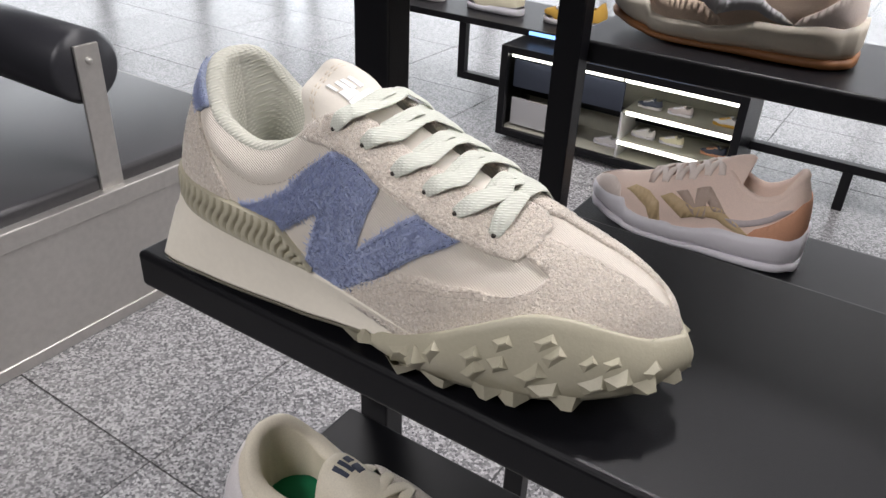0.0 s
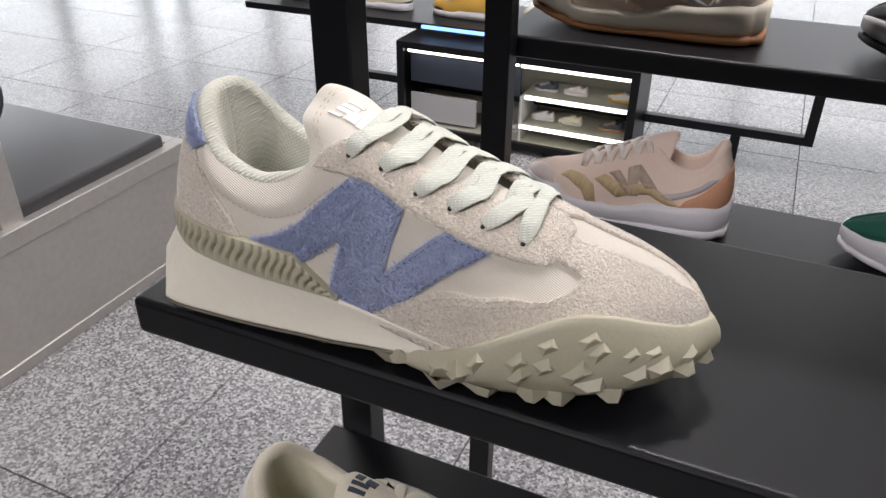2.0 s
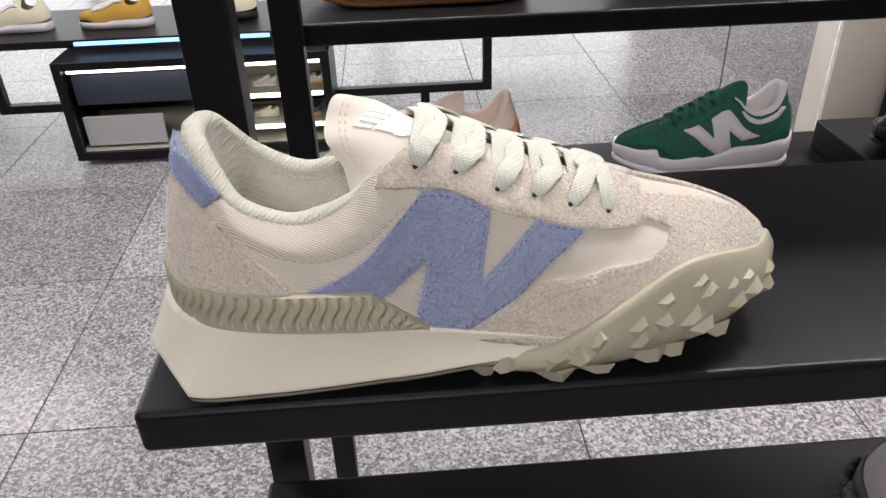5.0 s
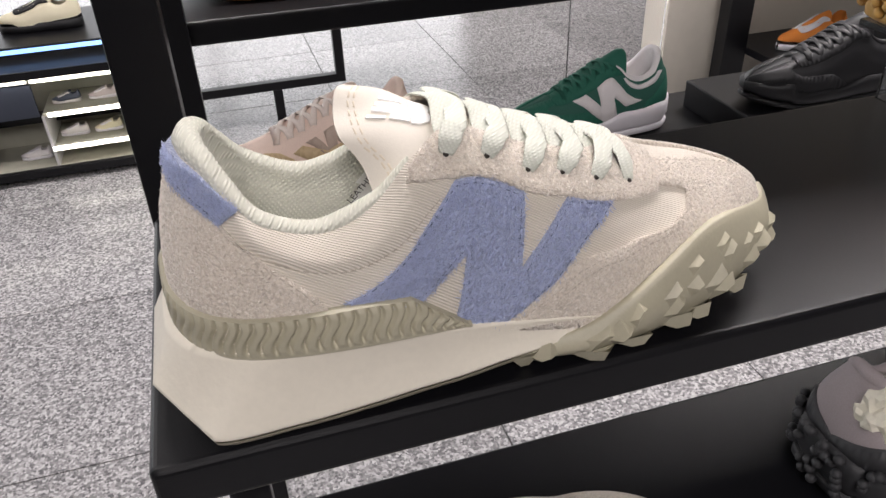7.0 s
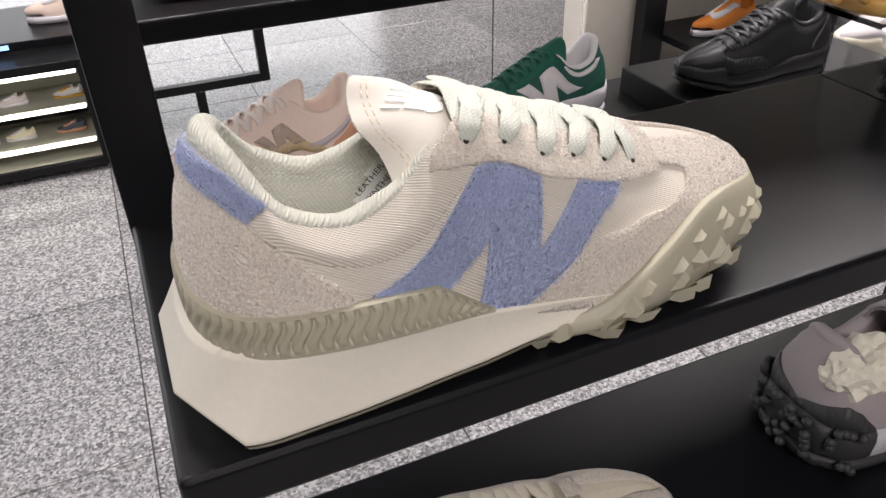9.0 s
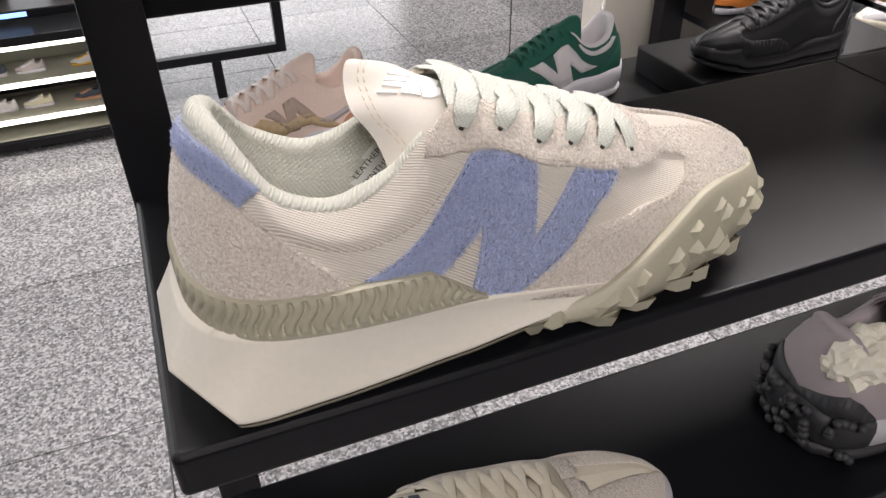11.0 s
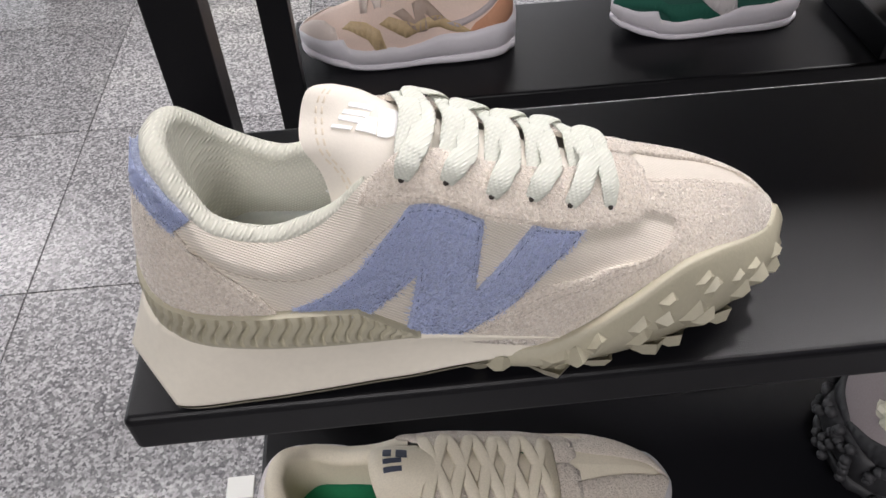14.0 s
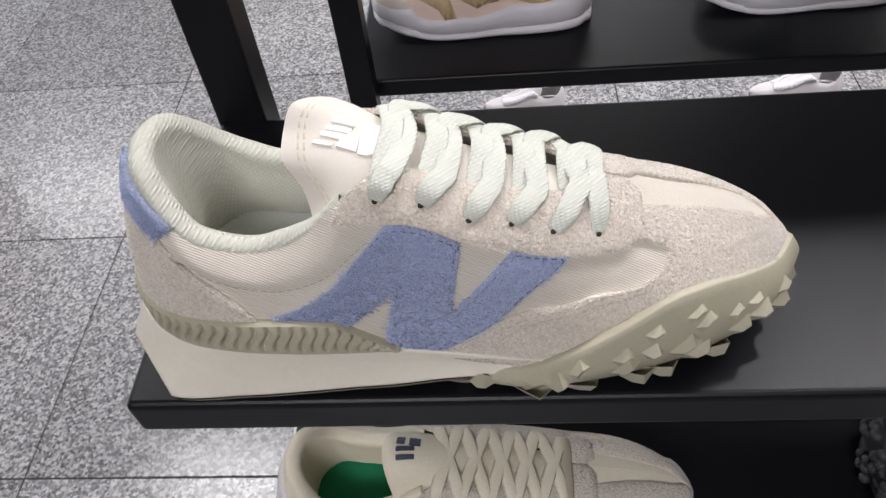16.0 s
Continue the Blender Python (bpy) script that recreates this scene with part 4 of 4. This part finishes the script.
sneaker("dark green suede sneaker with white overlays on a white sole", spot_on(.402, .690, BACK_LOW, True, .88, 3) @ Matrix.Diagonal((1, 1, 1.08, 1)), GREEN2, WHITE, WHITEL,
        [("toe_overlay", GUARD, GREEN, "green suede toe panel"), ("side_overlay", ZIG, WHITEL, "white zigzag overlay"), ("eyestay", STAY, GREEN, "green suede lace panel"),
         ("heel_overlay", HEELCUP, GREEN, "green suede heel"), ("collar_bar", COLLARBAR, WHITEL, "white collar stripe"), ("toe_bumper", [(14.3, 0), (14.5, .22), (15.2, .34), (15.95, .38), (15.95, 0)], DARKR, "black rubber toe bumper")], GREEN, midsole=WHITE, tongue_mat=GREEN)
riser = thing("display_riser", "low black display box on the shelf", "riser")
part("box", block(.704, .560, BACK_LOW, 1.09, .713, BACK_LOW + .040, .002, 2), BLACK, riser)
sneaker("plain black smooth leather sneaker on a low riser", spot_on(.715, .600, BACK_LOW + .040, True, .92), INKY, INKY, INKY,
        [("toe_overlay", GUARD, INKY, ""), ("eyestay", STAY, INKY, ""), ("heel_overlay", COUNTER, INKY, "")], INKY, chunk=1.3)
sneaker("tan running sneaker with grey foam and a gum sole", spot_on(.012, .650, BACK_TOP, True, .95), TAN, GUM, TAN,
        [("toe_overlay", GUARD, TAN, "tan toe panel"), ("heel_overlay", HEELCUP, PEACH2, "pale heel panel"), ("sweep_overlay", SWEEP, GREYF, "grey sweep")], WHITEL, midsole=BONE, chunk=1.6)
sneaker("dark taupe sneaker with a black sole", spot_on(.362, .640, BACK_TOP, True, .97), TAUPE, DARKR, DARKR, [("toe_overlay", GUARD, DARKR, "dark toe panel")], DARKR, midsole=GREYF)
sneaker("cream and beige sneaker with a bright green insole", spot_on(-.008, .052, LOW_Z, False, 1.03) @ Matrix.Diagonal((1, 1, .81, 1)), CREAM, GREYF, CREAM,
        [("toe_overlay", GUARD, SUEDE, "beige suede toe panel"), ("eyestay", STAY, SUEDE, "beige suede lace panel"), ("heel_overlay", COUNTER, WHITEL, "white heel panel")],
        CREAM, midsole=GREYF, insole=OLDGREEN, mark=NAVY)
sneaker("taupe suede sneaker with a black studded heel", spot_on(.404, .074, LOW_Z, False, 1.0) @ Matrix.Diagonal((1, 1, .93, 1)), TAUPE, DARKR, TAUPE,
        [("side_overlay", [(4.5, .20), (4.75, .42), (5.5, .52), (7.4, .44), (8.3, .24), (7.4, .14)], INKY, "black side window"), ("eyestay", STAY, TAUPE, ""),
         ("heel_cup", [(0, 0), (0, .14), (1.2, .26), (2.1, .36), (2.8, .32), (3.4, .18), (3.8, 0)], DARKR, "black rubber heel patch")], TAUPE, midsole=GREYF, studs=DARKR, heel_mat=DARKR)
sneaker("black sneaker with a lugged sole", spot_on(.480, .104, SHELF_Z, False, .97), INKY, DARKR, INKY, [("toe_overlay", GUARD, INKY, "")], INKY, studs=DARKR)

# crumpled paper in the taupe sneaker
rng = random.Random(3)
bm = bmesh.new()
bmesh.ops.create_icosphere(bm, subdivisions=4, radius=.030, matrix=Matrix.Translation((.462, .057, LOW_Z + .080)) @ Matrix.Diagonal((1.25, .72, .8, 1)))
for v in bm.verts:
    q = v.co * 90
    v.co += v.normal * (.007 * noise.noise(q) + .004 * noise.noise(q * 2.3))
tagged(part("paper_stuffing", bm, material("cream tissue paper", (.76, .72, .60), .8, grain=.1), label=""), "crumpled cream tissue paper in the taupe sneaker", "paper")


# ---- the glazed case behind ----
case = thing("display_case", "low black framed display case with lit glass shelves", "display case")
CX0, CX1, CY, CZ0, CZ1 = -1.0, -.100, 2.24, -.880, -.535
part("case_back", block(CX0, CY + .24, CZ0, CX1, CY + .25, CZ1), BOX, case, "olive grey back panel")
part("side_panel", block(CX0, CY + .02, CZ0, CX0 + .008, CY + .24, CZ1), BLACK, case)
part("side_panel", block(CX1 - .008, CY + .02, CZ0, CX1, CY + .24, CZ1), BLACK, case)
part("case_top", block(CX0, CY + .02, CZ1 - .006, CX1, CY + .25, CZ1), BLACK, case)
part("case_floor", block(CX0, CY + .02, CZ0, CX1, CY + .25, CZ0 + .02), BOX, case)
for x0, z0, x1, z1 in ((CX0, CZ0, CX0 + .028, CZ1), (CX1 - .028, CZ0, CX1, CZ1), (CX0 + .028, CZ1 - .026, CX1 - .028, CZ1), (CX0 + .028, CZ0, CX1 - .028, CZ0 + .026)):
    part("front_frame", block(x0, CY, z0, x1, CY + .02, z1, .001, 1), BLACK, case)
for x0, x1, z in ((CX0 + .035, -.530, -.572), (-.520, CX1 - .035, -.574), (-.500, CX1 - .035, -.687), (-.515, CX1 - .035, -.800)):
    part("light_strip", block(x0, CY + .025, z - .006, x1, CY + .033, z + .006), LED, case, "white light strip")
for z in (-.687, -.800):
    part("glass_shelf", block(-.515, CY + .034, z - .004, CX1 - .01, CY + .235, z + .004), BOX, case, "lit shelf")
part("divider", block(-.520, CY + .03, CZ0 + .02, -.512, CY + .235, -.69), GREYF, case)
part("dark_panel", block(CX0 + .03, CY + .06, -.700, -.53, CY + .07, -.595), NAVY, case, "dark printed panel")
part("grey_panel", block(CX0 + .03, CY + .06, CZ0 + .03, -.70, CY + .07, -.745), GREYF, case, "pale grey printed panel")


def small_shoe(label, x, y, z, mt, accent, scale=.4, turned=True, group="shoes in the display case"):
    shoe = thing("sneaker", label, "shoe", spot_on(x, y, z, turned, scale), group)
    mesh_part("upper", *both(upper, 0, 16, 18, 7), mt, shoe)
    vs = []
    cols = [(a, -1) for a in np.linspace(16, 0, 20)] + [(a, 1) for a in np.linspace(0, 16, 20)[1:]]
    for a, side in cols:
        f = curve(FOOT, a)
        vs += [(f[0], YC + side * max(0, f[1] + d), z1) for d, z1 in ((-.01, 0), (.003, .002), (.005, .02), (0, .03 if a < 9 else .024))]
    mesh_part("sole", vs, grid_faces(len(cols), 4), accent, shoe)
    mesh_part("eyestay", *join_sheets([patch(STAY, sd, .003, da=.5, ds=.12) for sd in (-1, 1)]), accent, shoe)
    tv = [crest(6 * i / 9, w, TONGUE_LINE, 1, 0) for i in range(10) for w in np.linspace(-1, 1, 5)]
    mesh_part("tongue", tv, grid_faces(10, 5, flip=True), mt, shoe)
    return shoe


CASE_SHOES = ((-.495, -.683, NAVY, WHITEL, "dark"), (-.385, -.683, LILAC, WHITE, "lilac and white"), (-.225, -.683, GREYF, YELLOW, "grey and yellow"),
              (-.500, -.796, WHITEL, WHITE, "white"), (-.395, -.796, FLORAL, WHITE, "cream and white"), (-.245, -.796, NAVY, COPPER, "navy and red"))
for x, z, mt, ac, word in CASE_SHOES:
    small_shoe("small " + word + " sneaker on the lit shelf", x, CY + .12, z, mt, ac, .33)
small_shoe("white sneaker on the floor of the case", -.64, CY + .12, CZ0 + .02, WHITEL, WHITE, .36)

# ---- the table behind the case ----
table = thing("display_table", "long low black steel display table on a tube frame", "table")
part("tabletop", block(-1.76, 2.36, -.520, 1.0, 2.78, -.494, .003, 2), BLACK, table)
for x in (-1.30, .435):
    part("leg_tube", block(x, 2.42, -.765, x + .032, 2.452, -.520, .001, 1), BLACK, table)
part("cross_tube", block(-1.30 + .032, 2.42, -.765, .435, 2.452, -.735, .001, 1), BLACK, table)
for x in (-1.0, .205):
    part("foot_tube", block(x, 2.42, FLOOR, x + .032, 2.452, -.765, .001, 1), BLACK, table)
part("light_strip", block(-.95, 2.352, -.512, -.30, 2.358, -.500), BLUELED, table, "blue light strip")
TABLE_SHOES = ((-1.70, 2.52, INKY, WHITEL, "black and white"), (-1.33, 2.52, FLORAL, WHITE, "white floral"), (-.98, 2.52, YELLOW, WHITEL, "mustard and black"), (-.62, 2.55, FLORAL, INKY, "pale yellow"), (-.25, 2.55, PEACH, WHITE, "pink"))
for x, y, mt, ac, word in TABLE_SHOES:
    small_shoe(word + " low sneaker on the black table", x, y, -.494, mt, ac, .95, True, "shoes on the table")

# ---- the bench ----
bench = thing("bench", "steel sided bench with black leather seat and bolster", "bench")
BX, BY0, BY1, BTOP = -1.12, -1.2, 1.225, -.565
part("side_panel", block(BX - .018, BY0, FLOOR + .02, BX, BY1 - .02, BTOP - .045, .001, 1), STEEL, bench, "brushed steel side panel")
part("end_panel", block(-2.1, BY1 - .03, FLOOR + .02, BX - .02, BY1 - .012, BTOP - .045, .001, 1), STEEL, bench, "brushed steel end panel")
part("top_rail", block(BX - .034, BY0, BTOP - .045, BX + .006, BY1, BTOP, .003, 2), STEEL, bench, "steel top rail")
part("end_rail", block(-2.1, BY1 - .04, BTOP - .045, BX - .034, BY1, BTOP, .003, 2), STEEL, bench)
part("corner_post", block(BX - .03, BY1 - .03, FLOOR, BX + .004, BY1 + .002, BTOP - .045, .002, 2), STEEL, bench)
part("foot_rail", block(BX - .02, BY0, FLOOR, BX + .004, BY1 - .03, FLOOR + .03, .002, 1), STEEL, bench)
part("seat", block(-2.06, BY0, BTOP - .03, BX - .022, BY1 - .055, BTOP + .032, .012, 4), LEATHERTOP, bench, "padded black leather seat", True)

v, f = tube_mesh([(-1.144, .693, -.291), (-1.158, .693, -.291), (-2.0, .693, -.291)], [.068, .0805, .0805], 32)
mesh_part("bolster", v, f, LEATHER, bench, "round black leather bolster")
part("strap", block(-1.142, .663, BTOP - .02, -1.134, .719, -.239, .001, 1), STEEL, bench, "flat steel strap holding the bolster")
bm = bmesh.new()
bmesh.ops.create_uvsphere(bm, u_segments=12, v_segments=8, radius=.008, matrix=Matrix.Translation((-1.133, .690, -.273)))
part("bolt", bm, STEEL, bench, "round steel bolt", True)

# ---- the far side of the shop ----
structure("pillar", block(1.53, 2.05, FLOOR, 5.0, 2.20, .75), WALLP, "low warm beige painted partition", "wall")
screen = thing("glass_screen", "clear greenish glass screen standing on the floor", "screen")
pane = part("pane", block(1.17, 2.06, FLOOR + .004, 1.525, 2.070, 1.1), GLASS, screen, "clear glass pane")
pane.visible_shadow = False
wall_rack = thing("wall_rack", "black steel wall rack with small shelves", "rack")
part("post", block(1.68, 1.92, FLOOR, 1.77, 1.98, CEIL - .3, .002, 1), BLACK, wall_rack)
part("shelf", block(1.77, 1.72, -.68, 2.9, 2.04, -.655, .002, 1), BLACK, wall_rack)
part("shelf", block(1.77, 1.72, -.30, 2.9, 2.04, -.275, .002, 1), BLACK, wall_rack)
small_shoe("orange and pink canvas sneaker on the wall rack", 1.84, 1.86, -.655, ORANGE, WHITE, .95, True, "shoes on the wall rack")
small_shoe("white sneaker with green sole on the wall rack", 2.22, 1.86, -.655, WHITEL, GREEN, .95, True, "shoes on the wall rack")
stand = thing("acrylic_riser", "clear acrylic riser standing on the black shelf", "riser")
for nm, box in (("side_sheet", (.503, .130, 0, .507, .194, .058)), ("side_sheet", (.760, .130, 0, .764, .194, .058)), ("top_sheet", (.470, .130, .058, .790, .194, .062))):
    sheet = part(nm, block(*box), GLASS, stand, "clear acrylic sheet")
    sheet.visible_shadow = False
GUMGOLD = material("golden gum rubber", (.62, .36, .10), .5, grain=.15)
sneaker("pale sneaker with a golden gum lugged sole on the acrylic riser", spot_on(.455, .168, .062, False, .95), TAN, GUMGOLD, TAN, (), WHITEL, midsole=GUMGOLD, studs=GUMGOLD)
sneaker("white smooth sneaker with a cream midsole and green outsole", spot_on(1.10, .668, BACK_LOW, True, .95), WHITEL, GREEN, WHITEL, [("toe_overlay", GUARD, WHITEL, "white toe panel")], WHITEL, midsole=CREAM)
small_shoe("white low sneaker standing on the floor", .12, 1.30, FLOOR, WHITEL, WHITE, .72, True, "shoes on the floor")
small_shoe("white low sneaker standing on the floor", .74, 1.30, FLOOR, WHITEL, WHITE, .76, True, "shoes on the floor")
slip = block(-.215, .425, FLOOR, -.170, .465, FLOOR + .006, .001, 1)
tagged(part("paper_slip", slip, PAPER), "small white paper slip on the floor", "paper")
